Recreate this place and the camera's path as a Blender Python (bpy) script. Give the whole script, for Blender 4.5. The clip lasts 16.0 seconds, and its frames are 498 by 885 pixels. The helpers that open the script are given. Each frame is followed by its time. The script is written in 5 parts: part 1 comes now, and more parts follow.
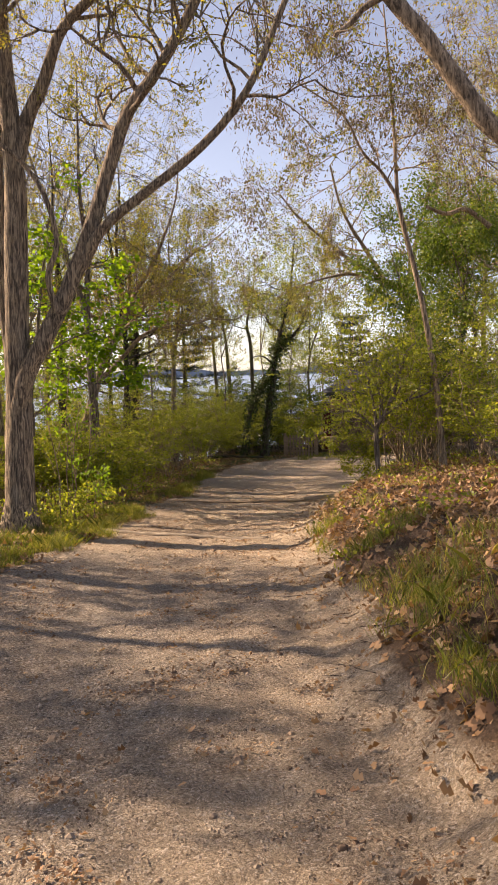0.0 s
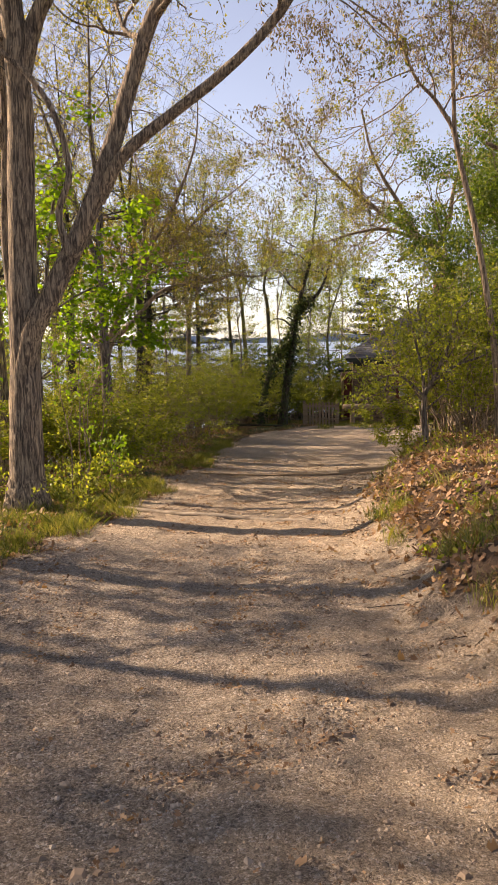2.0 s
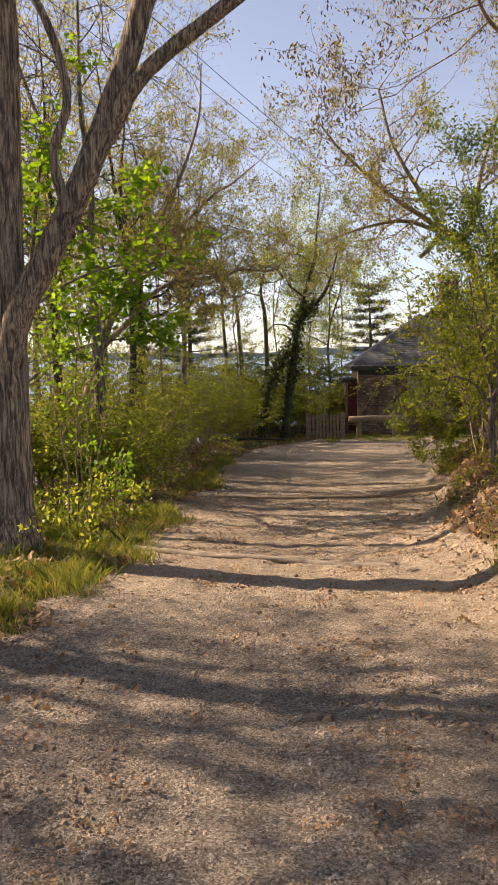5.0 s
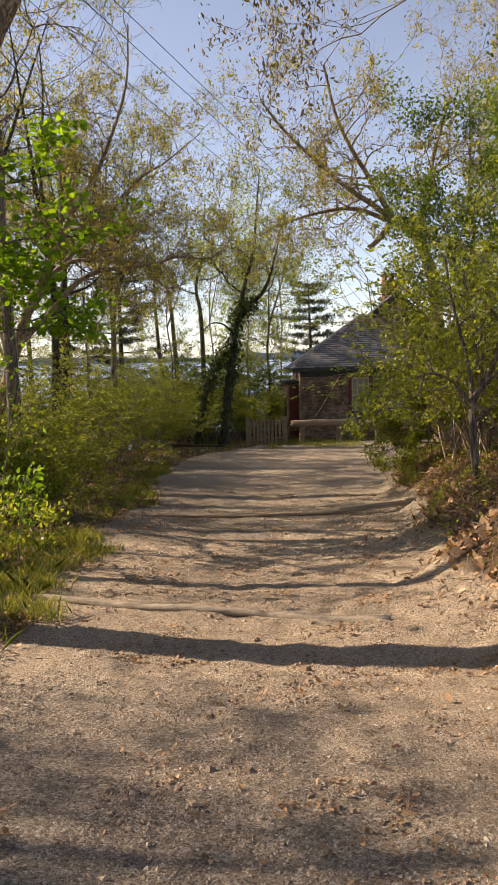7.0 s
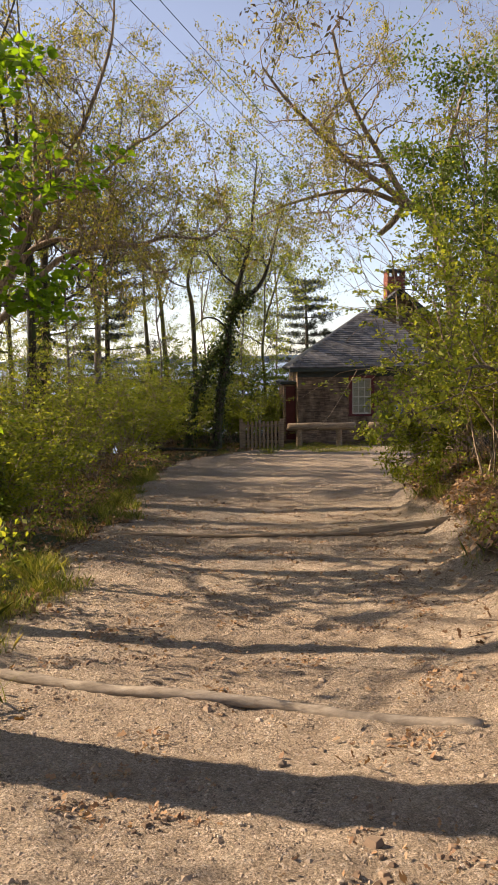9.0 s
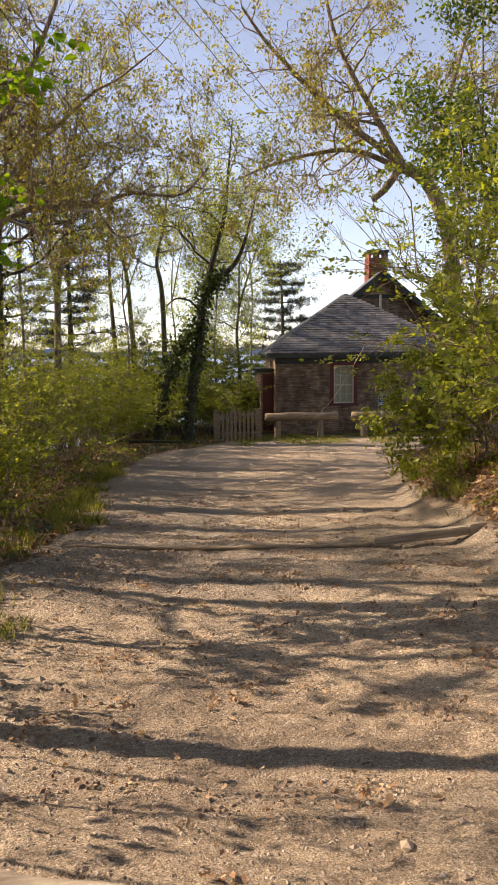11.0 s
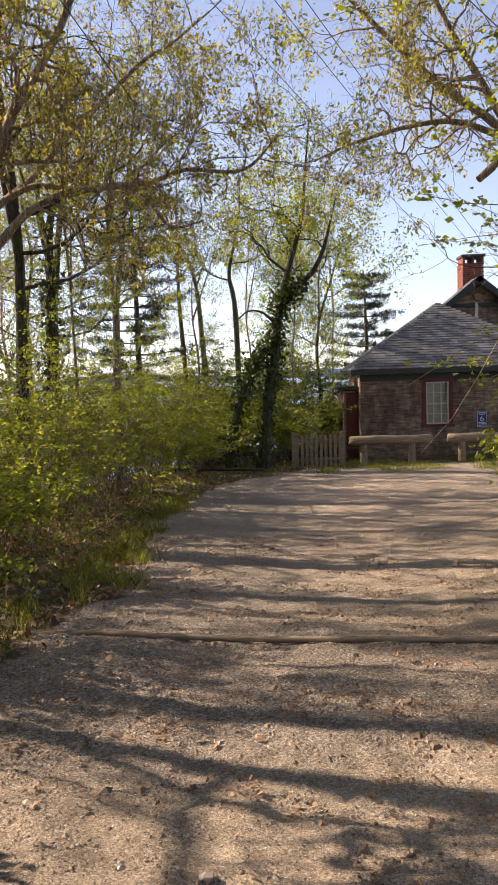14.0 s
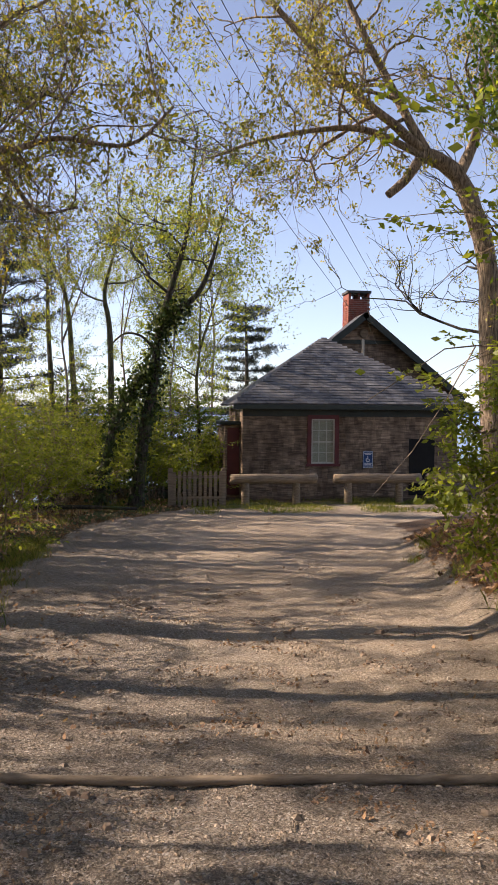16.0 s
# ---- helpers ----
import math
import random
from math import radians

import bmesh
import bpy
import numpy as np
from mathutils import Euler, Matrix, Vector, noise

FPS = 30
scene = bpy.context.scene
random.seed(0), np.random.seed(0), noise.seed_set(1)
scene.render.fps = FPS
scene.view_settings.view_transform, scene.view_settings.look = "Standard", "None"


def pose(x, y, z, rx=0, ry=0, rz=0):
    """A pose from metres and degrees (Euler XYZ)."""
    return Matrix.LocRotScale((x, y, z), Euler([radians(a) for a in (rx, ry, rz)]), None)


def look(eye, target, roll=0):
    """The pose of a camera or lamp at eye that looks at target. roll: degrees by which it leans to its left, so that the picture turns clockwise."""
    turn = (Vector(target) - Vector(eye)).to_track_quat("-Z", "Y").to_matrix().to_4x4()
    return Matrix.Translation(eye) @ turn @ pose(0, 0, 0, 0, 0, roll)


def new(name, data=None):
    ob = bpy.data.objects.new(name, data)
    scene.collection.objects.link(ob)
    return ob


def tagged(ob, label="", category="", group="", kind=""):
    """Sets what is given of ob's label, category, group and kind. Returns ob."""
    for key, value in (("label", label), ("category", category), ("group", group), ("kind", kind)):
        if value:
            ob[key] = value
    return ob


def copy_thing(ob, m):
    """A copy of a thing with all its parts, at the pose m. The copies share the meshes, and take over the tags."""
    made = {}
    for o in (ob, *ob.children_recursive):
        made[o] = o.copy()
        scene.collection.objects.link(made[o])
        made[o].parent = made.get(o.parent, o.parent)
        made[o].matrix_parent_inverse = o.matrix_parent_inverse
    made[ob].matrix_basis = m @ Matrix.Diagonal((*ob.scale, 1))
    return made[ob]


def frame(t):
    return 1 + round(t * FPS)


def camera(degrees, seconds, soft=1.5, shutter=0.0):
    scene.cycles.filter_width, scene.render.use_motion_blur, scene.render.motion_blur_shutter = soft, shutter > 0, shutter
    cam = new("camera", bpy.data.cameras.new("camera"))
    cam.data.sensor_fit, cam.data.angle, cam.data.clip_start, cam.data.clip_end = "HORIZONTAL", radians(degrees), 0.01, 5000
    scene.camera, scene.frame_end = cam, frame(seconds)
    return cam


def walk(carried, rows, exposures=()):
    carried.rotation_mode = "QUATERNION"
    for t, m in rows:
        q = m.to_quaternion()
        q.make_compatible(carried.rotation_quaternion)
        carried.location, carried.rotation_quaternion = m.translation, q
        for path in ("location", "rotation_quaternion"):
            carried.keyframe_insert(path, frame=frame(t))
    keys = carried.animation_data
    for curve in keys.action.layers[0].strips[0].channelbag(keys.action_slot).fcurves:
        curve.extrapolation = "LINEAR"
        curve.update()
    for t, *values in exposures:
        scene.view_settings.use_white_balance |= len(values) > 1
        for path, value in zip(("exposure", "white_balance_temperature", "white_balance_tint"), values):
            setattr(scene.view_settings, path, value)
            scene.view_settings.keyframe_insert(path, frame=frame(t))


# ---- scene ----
cam = camera(33.7, 16.0)
PATH = [
    (0, (1.434, -3.56, 1.667), (1.304, -1.572, 1.496), -1.5),
    (0.5, (1.329, -3.138, 1.657), (1.171, -1.153, 1.475), -1.3),
    (1, (1.205, -2.732, 1.603), (1.051, -0.749, 1.391), -1.2),
    (1.5, (1.055, -2.348, 1.517), (0.904, -0.369, 1.276), -1.3),
    (2, (0.857, -1.918, 1.515), (0.711, 0.061, 1.267), -1.1),
    (2.5, (0.624, -1.548, 1.454), (0.524, 0.432, 1.192), -0.9),
    (3, (0.426, -1.146, 1.395), (0.342, 0.835, 1.134), -0.9),
    (3.5, (0.213, -0.707, 1.338), (0.13, 1.274, 1.078), -0.7),
    (3.7, (0.154, -0.523, 1.34), (0.071, 1.458, 1.075), -0.8),
    (5.8, (-0.201, 1.403, 1.216), (-0.296, 3.392, 1.026), -1.7),
    (6, (-0.22, 1.619, 1.216), (-0.234, 3.609, 1.021), -1.3),
    (6.5, (-0.207, 2.115, 1.164), (-0.161, 4.104, 0.956), -1.7),
    (7, (-0.23, 2.642, 1.111), (-0.168, 4.631, 0.904), -1.5),
    (7.5, (-0.229, 3.141, 1.071), (-0.127, 5.128, 0.867), -1.0),
    (8, (-0.241, 3.647, 1.042), (-0.153, 5.634, 0.84), -0.6),
    (8.5, (-0.278, 4.144, 1.001), (-0.188, 6.132, 0.801), -0.8),
    (8.7, (-0.294, 4.332, 0.98), (-0.208, 6.32, 0.779), -0.8),
    (10.8, (-0.411, 6.477, 0.733), (-0.256, 8.461, 0.54), -0.6),
    (11, (-0.414, 6.657, 0.715), (-0.251, 8.638, 0.495), -0.7),
    (11.5, (-0.378, 7.115, 0.64), (-0.198, 9.066, 0.24), -0.3),
    (12, (-0.351, 7.562, 0.549), (-0.054, 9.437, -0.08), 0.6),
    (12.5, (-0.26, 8.01, 0.498), (0.04, 9.873, -0.163), 0.5),
    (13, (-0.221, 8.429, 0.492), (-0.100, 10.297, -0.224), 0.9),
    (13.5, (-0.25, 8.869, 0.578), (-0.238, 10.83, 0.185), -0.9),
    (14, (-0.211, 9.272, 0.558), (-0.245, 11.265, 0.397), -1.8),
    (14.5, (-0.214, 9.719, 0.515), (-0.117, 11.715, 0.432), -0.5),
    (15, (-0.235, 10.202, 0.477), (0.017, 12.185, 0.415), -0.1),
    (15.5, (-0.244, 10.697, 0.449), (0.033, 12.677, 0.381), 0.2),
    (16, (-0.329, 11.198, 0.394), (-0.047, 13.177, 0.32), 0.4),
]
EXPOSURES = [(0.0, 1.08, 7900, 22), (3.5, 1.16, 7900, 22), (6.5, 0.94, 7350, 17), (8.0, 1.0, 7350, 18), (11.0, 1.2, 7450, 19), (12.2, 1.4, 7400, 20), (13.5, 1.46, 7050, 20), (14.3, 1.15, 6850, 20), (16.0, 1.08, 6650, 20)]
walk(cam, [(t, look(eye, target, roll)) for t, eye, target, roll in PATH], EXPOSURES)

# ---- world, sun, exposure ----
SUN_ELEV, SUN_FROM = 32.0, (-0.951, 0.31)
world = bpy.data.worlds.new("sky")
scene.world = world
world.use_nodes = True
wn = world.node_tree
sky = wn.nodes.new("ShaderNodeTexSky")
sky.sky_type = "NISHITA"
sky.sun_disc = False
sky.sun_elevation = radians(SUN_ELEV)
sky.sun_rotation = math.atan2(SUN_FROM[0], SUN_FROM[1])
sky.air_density, sky.dust_density, sky.ozone_density = 0.8, 0.3, 3.0
tint = wn.nodes.new("ShaderNodeMix")
tint.data_type, tint.blend_type = "RGBA", "MULTIPLY"
tint.inputs[0].default_value = 1.0
tint.inputs[7].default_value = (0.97, 0.98, 1.0, 1)
haze = wn.nodes.new("ShaderNodeHueSaturation")
haze.inputs["Saturation"].default_value, haze.inputs["Value"].default_value = 0.74, 1.0
wn.links.new(sky.outputs[0], haze.inputs["Color"])
wn.links.new(haze.outputs[0], tint.inputs[6])
wn.links.new(tint.outputs[2], wn.nodes["Background"].inputs[0])
wn.nodes["Background"].inputs[1].default_value = 0.104
sun_data = bpy.data.lights.new("sun", "SUN")
sun_data.energy, sun_data.angle, sun_data.color = 5.0, radians(0.6), (1.0, 0.86, 0.68)
sun = new("sun", sun_data)
sun.matrix_world = look((SUN_FROM[0] * 60, SUN_FROM[1] * 60, 60 * math.tan(radians(SUN_ELEV))), (0, 0, 0))


# ---- materials ----
def material(name):
    m = bpy.data.materials.new(name)
    m.use_nodes = True
    return m, m.node_tree, m.node_tree.nodes["Principled BSDF"]


def put(nt, kind, **values):
    n = nt.nodes.new(kind)
    for k, v in values.items():
        n.inputs[k].default_value = v
    return n


def ramp(nt, src, stops):
    r = nt.nodes.new("ShaderNodeValToRGB")
    el = r.color_ramp.elements
    while len(el) < len(stops):
        el.new(0.5)
    for e, (p, c) in zip(el, stops):
        e.position, e.color = p, (*c, 1) if len(c) == 3 else c
    nt.links.new(src, r.inputs[0])
    return r.outputs[0]


def noise_tex(nt, scale, detail=6.0, rough=0.6, coords=None, warp=0.0):
    n = put(nt, "ShaderNodeTexNoise", Scale=scale, Detail=detail, Roughness=rough, Distortion=warp)
    if coords:
        nt.links.new(coords, n.inputs["Vector"])
    return n.outputs["Fac"]


def mixed(nt, fac, a, b, how="MIX"):
    m = nt.nodes.new("ShaderNodeMix")
    m.data_type, m.blend_type = "RGBA", how
    for sock, v in ((m.inputs[0], fac), (m.inputs[6], a), (m.inputs[7], b)):
        if hasattr(v, "is_linked"):
            nt.links.new(v, sock)
        else:
            sock.default_value = v if isinstance(v, float) else (*v, 1)
    return m.outputs[2]


def bump(nt, bsdf, height, strength, distance):
    b = put(nt, "ShaderNodeBump", Strength=strength, Distance=distance)
    nt.links.new(height, b.inputs["Height"])
    nt.links.new(b.outputs[0], bsdf.inputs["Normal"])


def where(nt, stretch=(1, 1, 1), kind="Object"):
    tc = nt.nodes.new("ShaderNodeTexCoord")
    mp = nt.nodes.new("ShaderNodeMapping")
    mp.inputs["Scale"].default_value = stretch
    nt.links.new(tc.outputs[kind], mp.inputs[0])
    return mp.outputs[0]


def plain(name, dark, light, scale=8.0, rough=0.85, stretch=(1, 1, 1), relief=0.3, depth=0.01, fine=60.0, vary=0.0, metal=0.0, islands=False, stain=0.0):
    """A two-scale mottled surface with fine relief."""
    m, nt, b = material(name)
    co = where(nt, stretch)
    n1, n2 = noise_tex(nt, scale, 5, 0.6, co), noise_tex(nt, fine, 4, 0.7, co)
    c = ramp(nt, n1, [(0.3, dark), (0.7, light)])
    c = mixed(nt, 0.5, c, ramp(nt, n2, [(0.25, (0.55, 0.55, 0.55)), (0.75, (1.25, 1.25, 1.25))]), "MULTIPLY")
    if stain:
        c = mixed(nt, stain, c, ramp(nt, noise_tex(nt, 1.1, 6, 0.65, where(nt, (1.5, 1, 0.55))), [(0.36, (0.38, 0.34, 0.32)), (0.62, (1.2, 1.2, 1.2))]), "MULTIPLY")
    if vary:
        info = nt.nodes.new("ShaderNodeNewGeometry" if islands else "ShaderNodeObjectInfo")
        c = mixed(nt, 1.0, c, ramp(nt, info.outputs["Random Per Island" if islands else "Random"], [(0, (1 - vary,) * 3), (1, (1 + vary,) * 3)]), "MULTIPLY")
    nt.links.new(c, b.inputs["Base Color"])
    b.inputs["Roughness"].default_value, b.inputs["Metallic"].default_value = rough, metal
    bump(nt, b, n2, relief, depth)
    return m


def bark(name, dark, light, moss=None):
    m, nt, b = material(name)
    co = where(nt, (1, 1, 0.11))
    n1, n2, n3 = noise_tex(nt, 36, 5, 0.72, co, 0.7), noise_tex(nt, 2.5, 3, 0.5, where(nt)), noise_tex(nt, 110, 3, 0.6, co)
    c = ramp(nt, n1, [(0.38, tuple(v * 0.35 for v in dark)), (0.47, dark), (0.62, light)])
    c = mixed(nt, 0.6, c, ramp(nt, n2, [(0.3, (0.7, 0.72, 0.75)), (0.7, (1.25, 1.2, 1.1))]), "MULTIPLY")
    if moss:
        c = mixed(nt, ramp(nt, n2, [(0.5, (0, 0, 0)), (0.68, (1, 1, 1))]), c, moss)
    nt.links.new(c, b.inputs["Base Color"])
    b.inputs["Roughness"].default_value = 0.92
    add = nt.nodes.new("ShaderNodeMath")
    add.operation = "MULTIPLY_ADD"
    add.inputs[1].default_value = 0.35
    nt.links.new(n3, add.inputs[0]), nt.links.new(n1, add.inputs[2])
    bump(nt, b, add.outputs[0], 0.9, 0.03)
    return m


def leafy(name, colours, glow=0.45, rough=0.5):
    """Thin leaves that let light through; each leaf takes its own shade."""
    m, nt, b = material(name)
    geo = nt.nodes.new("ShaderNodeNewGeometry")
    n = len(colours)
    c = ramp(nt, geo.outputs["Random Per Island"], [(i / max(1, n - 1), c) for i, c in enumerate(colours)])
    nt.links.new(c, b.inputs["Base Color"])
    b.inputs["Roughness"].default_value = rough
    tr = nt.nodes.new("ShaderNodeBsdfTranslucent")
    warm = mixed(nt, 1.0, c, (1.25, 1.2, 0.55), "MULTIPLY")
    nt.links.new(warm, tr.inputs["Color"])
    mx = put(nt, "ShaderNodeMixShader", Fac=glow)
    nt.links.new(b.outputs[0], mx.inputs[1]), nt.links.new(tr.outputs[0], mx.inputs[2])
    nt.links.new(mx.outputs[0], nt.nodes["Material Output"].inputs[0])
    return m


def soil():
    """Sandy gravel on the track, leaf mould beside it and thin grass, sorted by the mesh's own 'cover' layer."""
    m, nt, b = material("track_soil")
    co = where(nt)
    at = nt.nodes.new("ShaderNodeVertexColor")
    at.layer_name = "cover"
    sep = nt.nodes.new("ShaderNodeSeparateColor")
    nt.links.new(at.outputs[0], sep.inputs[0])
    big, mid, fine, grit = noise_tex(nt, 0.55, 5, 0.6, co), noise_tex(nt, 4.0, 6, 0.65, co, 0.4), noise_tex(nt, 55, 8, 0.8, co), noise_tex(nt, 140, 3, 0.7, co)
    warped = nt.nodes.new("ShaderNodeVectorMath")
    warped.operation = "MULTIPLY_ADD"
    warped.inputs[1].default_value = (0.02, 0.02, 0.02)
    tint = put(nt, "ShaderNodeTexNoise", Scale=30.0, Detail=2.0)
    nt.links.new(co, tint.inputs["Vector"])
    nt.links.new(tint.outputs["Color"], warped.inputs[0]), nt.links.new(co, warped.inputs[2])
    vor = put(nt, "ShaderNodeTexVoronoi", Scale=85.0)
    nt.links.new(warped.outputs[0], vor.inputs["Vector"])
    cell = nt.nodes.new("ShaderNodeSeparateColor")
    nt.links.new(vor.outputs["Color"], cell.inputs[0])
    sand = ramp(nt, mid, [(0.28, (0.38, 0.285, 0.19)), (0.5, (0.68, 0.54, 0.385)), (0.75, (0.82, 0.69, 0.52))])
    gravel = ramp(nt, fine, [(0.38, (0.06, 0.05, 0.042)), (0.49, (0.31, 0.27, 0.22)), (0.60, (0.60, 0.53, 0.45))])
    pebbles = ramp(nt, cell.outputs[0], [(0.0, (0.06, 0.045, 0.035)), (0.28, (0.25, 0.20, 0.15)), (0.7, (0.50, 0.41, 0.315)), (0.9, (0.68, 0.61, 0.53)), (1.0, (0.90, 0.87, 0.83))])
    stones = mixed(nt, 0.5, gravel, pebbles)
    sand = mixed(nt, 0.34, sand, pebbles)
    track = mixed(nt, sep.outputs[1], sand, stones)
    track = mixed(nt, 0.9, track, ramp(nt, grit, [(0.36, (0.42, 0.40, 0.38)), (0.5, (1.0, 1.0, 1.0)), (0.64, (1.45, 1.45, 1.45))]), "MULTIPLY")
    track = mixed(nt, 0.8, track, ramp(nt, big, [(0.32, (0.72, 0.68, 0.64)), (0.66, (1.12, 1.1, 1.06))]), "MULTIPLY")
    debris, crumbs = noise_tex(nt, 2.2, 8, 0.78, co, 0.8), noise_tex(nt, 38, 6, 0.85, co, 0.5)
    dk = nt.nodes.new("ShaderNodeMath")
    dk.operation = "MULTIPLY"
    nt.links.new(ramp(nt, debris, [(0.46, (0.03, 0.03, 0.03)), (0.60, (0.95, 0.95, 0.95))]), dk.inputs[0])
    nt.links.new(ramp(nt, crumbs, [(0.52, (0, 0, 0)), (0.57, (1, 1, 1))]), dk.inputs[1])
    track = mixed(nt, dk.outputs[0], track, (0.095, 0.062, 0.040))
    mould = ramp(nt, fine, [(0.3, (0.045, 0.028, 0.017)), (0.55, (0.14, 0.085, 0.048)), (0.75, (0.30, 0.19, 0.115))])
    turf = ramp(nt, fine, [(0.3, (0.03, 0.04, 0.012)), (0.7, (0.13, 0.15, 0.04))])
    side = mixed(nt, sep.outputs[2], mould, turf)
    edge = nt.nodes.new("ShaderNodeMath")
    edge.operation = "MULTIPLY_ADD"
    edge.inputs[1].default_value = 0.5
    nt.links.new(mid, edge.inputs[0]), nt.links.new(sep.outputs[0], edge.inputs[2])
    col = mixed(nt, ramp(nt, edge.outputs[0], [(0.60, (0, 0, 0)), (0.86, (1, 1, 1))]), track, side)
    nt.links.new(col, b.inputs["Base Color"])
    b.inputs["Roughness"].default_value = 0.95
    hs = nt.nodes.new("ShaderNodeMath")
    hs.operation = "ADD"
    hs2 = nt.nodes.new("ShaderNodeMath")
    hs2.operation = "MULTIPLY_ADD"
    hs2.inputs[1].default_value = -0.12
    nt.links.new(vor.outputs["Distance"], hs2.inputs[0]), nt.links.new(fine, hs2.inputs[2])
    nt.links.new(hs2.outputs[0], hs.inputs[0]), nt.links.new(mid, hs.inputs[1])
    big_vor = put(nt, "ShaderNodeTexVoronoi", Scale=48.0)
    nt.links.new(warped.outputs[0], big_vor.inputs["Vector"])
    hs3 = nt.nodes.new("ShaderNodeMath")
    hs3.operation = "MULTIPLY_ADD"
    hs3.inputs[1].default_value = -0.35
    nt.links.new(big_vor.outputs["Distance"], hs3.inputs[0]), nt.links.new(hs.outputs[0], hs3.inputs[2])
    bump(nt, b, hs3.outputs[0], 1.0, 0.05)
    return m


SOIL = soil()
BARK_OAK = bark("oak_bark", (0.15, 0.115, 0.085), (0.47, 0.37, 0.255))
BARK_GREY = bark("grey_bark", (0.13, 0.105, 0.085), (0.30, 0.25, 0.21))
BARK_PALE = bark("pale_bark", (0.22, 0.165, 0.115), (0.48, 0.37, 0.26))
BARK_DARK = bark("dark_bark", (0.04, 0.034, 0.025), (0.11, 0.09, 0.065), (0.05, 0.075, 0.02))
BARK_MOSS = bark("mossy_bark", (0.09, 0.08, 0.05), (0.22, 0.19, 0.13), (0.10, 0.12, 0.04))
LEAF_OAK = leafy("young_oak_leaf", [(0.15, 0.16, 0.045), (0.29, 0.28, 0.07), (0.46, 0.39, 0.08), (0.20, 0.23, 0.055), (0.38, 0.28, 0.08)], 0.58)
LEAF_DROOP = leafy("drooping_bud_leaf", [(0.11, 0.075, 0.05), (0.18, 0.12, 0.07), (0.14, 0.13, 0.05), (0.20, 0.15, 0.05)], 0.3)
LEAF_MAPLE = leafy("maple_leaf", [(0.10, 0.20, 0.015), (0.15, 0.28, 0.02), (0.24, 0.38, 0.03), (0.13, 0.24, 0.02)], 0.68)
LEAF_BUSH = leafy("shrub_leaf", [(0.12, 0.16, 0.025), (0.21, 0.265, 0.04), (0.37, 0.40, 0.07), (0.26, 0.30, 0.045)], 0.6)
LEAF_DEEP = leafy("deep_green_leaf", [(0.07, 0.125, 0.02), (0.12, 0.19, 0.03), (0.20, 0.26, 0.045)], 0.5)
LEAF_IVY = leafy("ivy_leaf", [(0.02, 0.04, 0.008), (0.045, 0.075, 0.014), (0.08, 0.10, 0.02)], 0.25)
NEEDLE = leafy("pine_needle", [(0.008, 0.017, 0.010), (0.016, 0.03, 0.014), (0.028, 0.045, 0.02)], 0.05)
LITTER = leafy("fallen_leaf", [(0.10, 0.055, 0.03), (0.28, 0.155, 0.08), (0.44, 0.27, 0.14), (0.20, 0.105, 0.052), (0.54, 0.37, 0.22)], 0.2, 0.7)
GRASS = leafy("grass_blade", [(0.08, 0.12, 0.02), (0.16, 0.20, 0.03), (0.27, 0.28, 0.06), (0.38, 0.32, 0.13)], 0.45)
PEBBLE = leafy("pebble_stone", [(0.09, 0.07, 0.05), (0.24, 0.18, 0.125), (0.34, 0.265, 0.19), (0.40, 0.32, 0.235), (0.30, 0.225, 0.155), (0.17, 0.125, 0.09), (0.36, 0.28, 0.20), (0.44, 0.37, 0.29), (0.28, 0.215, 0.15), (0.12, 0.09, 0.065)], 0.0, 0.85)
CLOD = leafy("soil_clod", [(0.10, 0.065, 0.042), (0.26, 0.185, 0.125), (0.17, 0.115, 0.075), (0.36, 0.27, 0.185)], 0.0, 0.95)
WEATHERED = plain("weathered_timber", (0.15, 0.105, 0.065), (0.36, 0.28, 0.19), 3.0, 0.9, (1, 12, 12), 0.5, 0.008, 40)
WATERBAR = plain("silvered_log", (0.20, 0.16, 0.115), (0.46, 0.39, 0.30), 2.5, 0.9, (1, 14, 14), 0.6, 0.01, 40)
CEDAR = plain("cedar_shingle", (0.085, 0.055, 0.036), (0.40, 0.29, 0.195), 3.0, 0.9, (0.8, 1, 7), 0.5, 0.006, 45, 0.3, islands=True, stain=0.8)
SLATE = plain("grey_roof_shingle", (0.055, 0.055, 0.06), (0.16, 0.16, 0.165), 3.0, 0.75, (1, 1, 1), 0.5, 0.006, 60, 0.35, islands=True)
CEDAR_ONE = plain("cedar_shingle_single", (0.085, 0.055, 0.036), (0.40, 0.29, 0.195), 3.0, 0.9, (0.8, 1, 7), 0.5, 0.006, 45, 0.3, stain=0.8)
SLATE_ONE = plain("grey_roof_shingle_single", (0.055, 0.055, 0.06), (0.16, 0.16, 0.165), 3.0, 0.75, (1, 1, 1), 0.5, 0.006, 60, 0.35)
TRIM_DARK = plain("dark_green_trim", (0.018, 0.026, 0.02), (0.035, 0.045, 0.036), 4.0, 0.6)
TRIM_RED = plain("dark_red_paint", (0.085, 0.010, 0.010), (0.135, 0.02, 0.018), 5.0, 0.55)
TRIM_WHITE = plain("off_white_paint", (0.50, 0.47, 0.38), (0.66, 0.62, 0.52), 6.0, 0.55)
BRICK = plain("red_brick", (0.16, 0.045, 0.03), (0.32, 0.10, 0.065), 9.0, 0.9, (1, 1, 1), 0.5, 0.005, 70, 0.25)
MORTAR = plain("mortar", (0.25, 0.22, 0.2), (0.4, 0.36, 0.32), 20.0, 0.95)
CAPSTONE = plain("chimney_cap_stone", (0.03, 0.03, 0.03), (0.08, 0.08, 0.08), 6.0, 0.8)
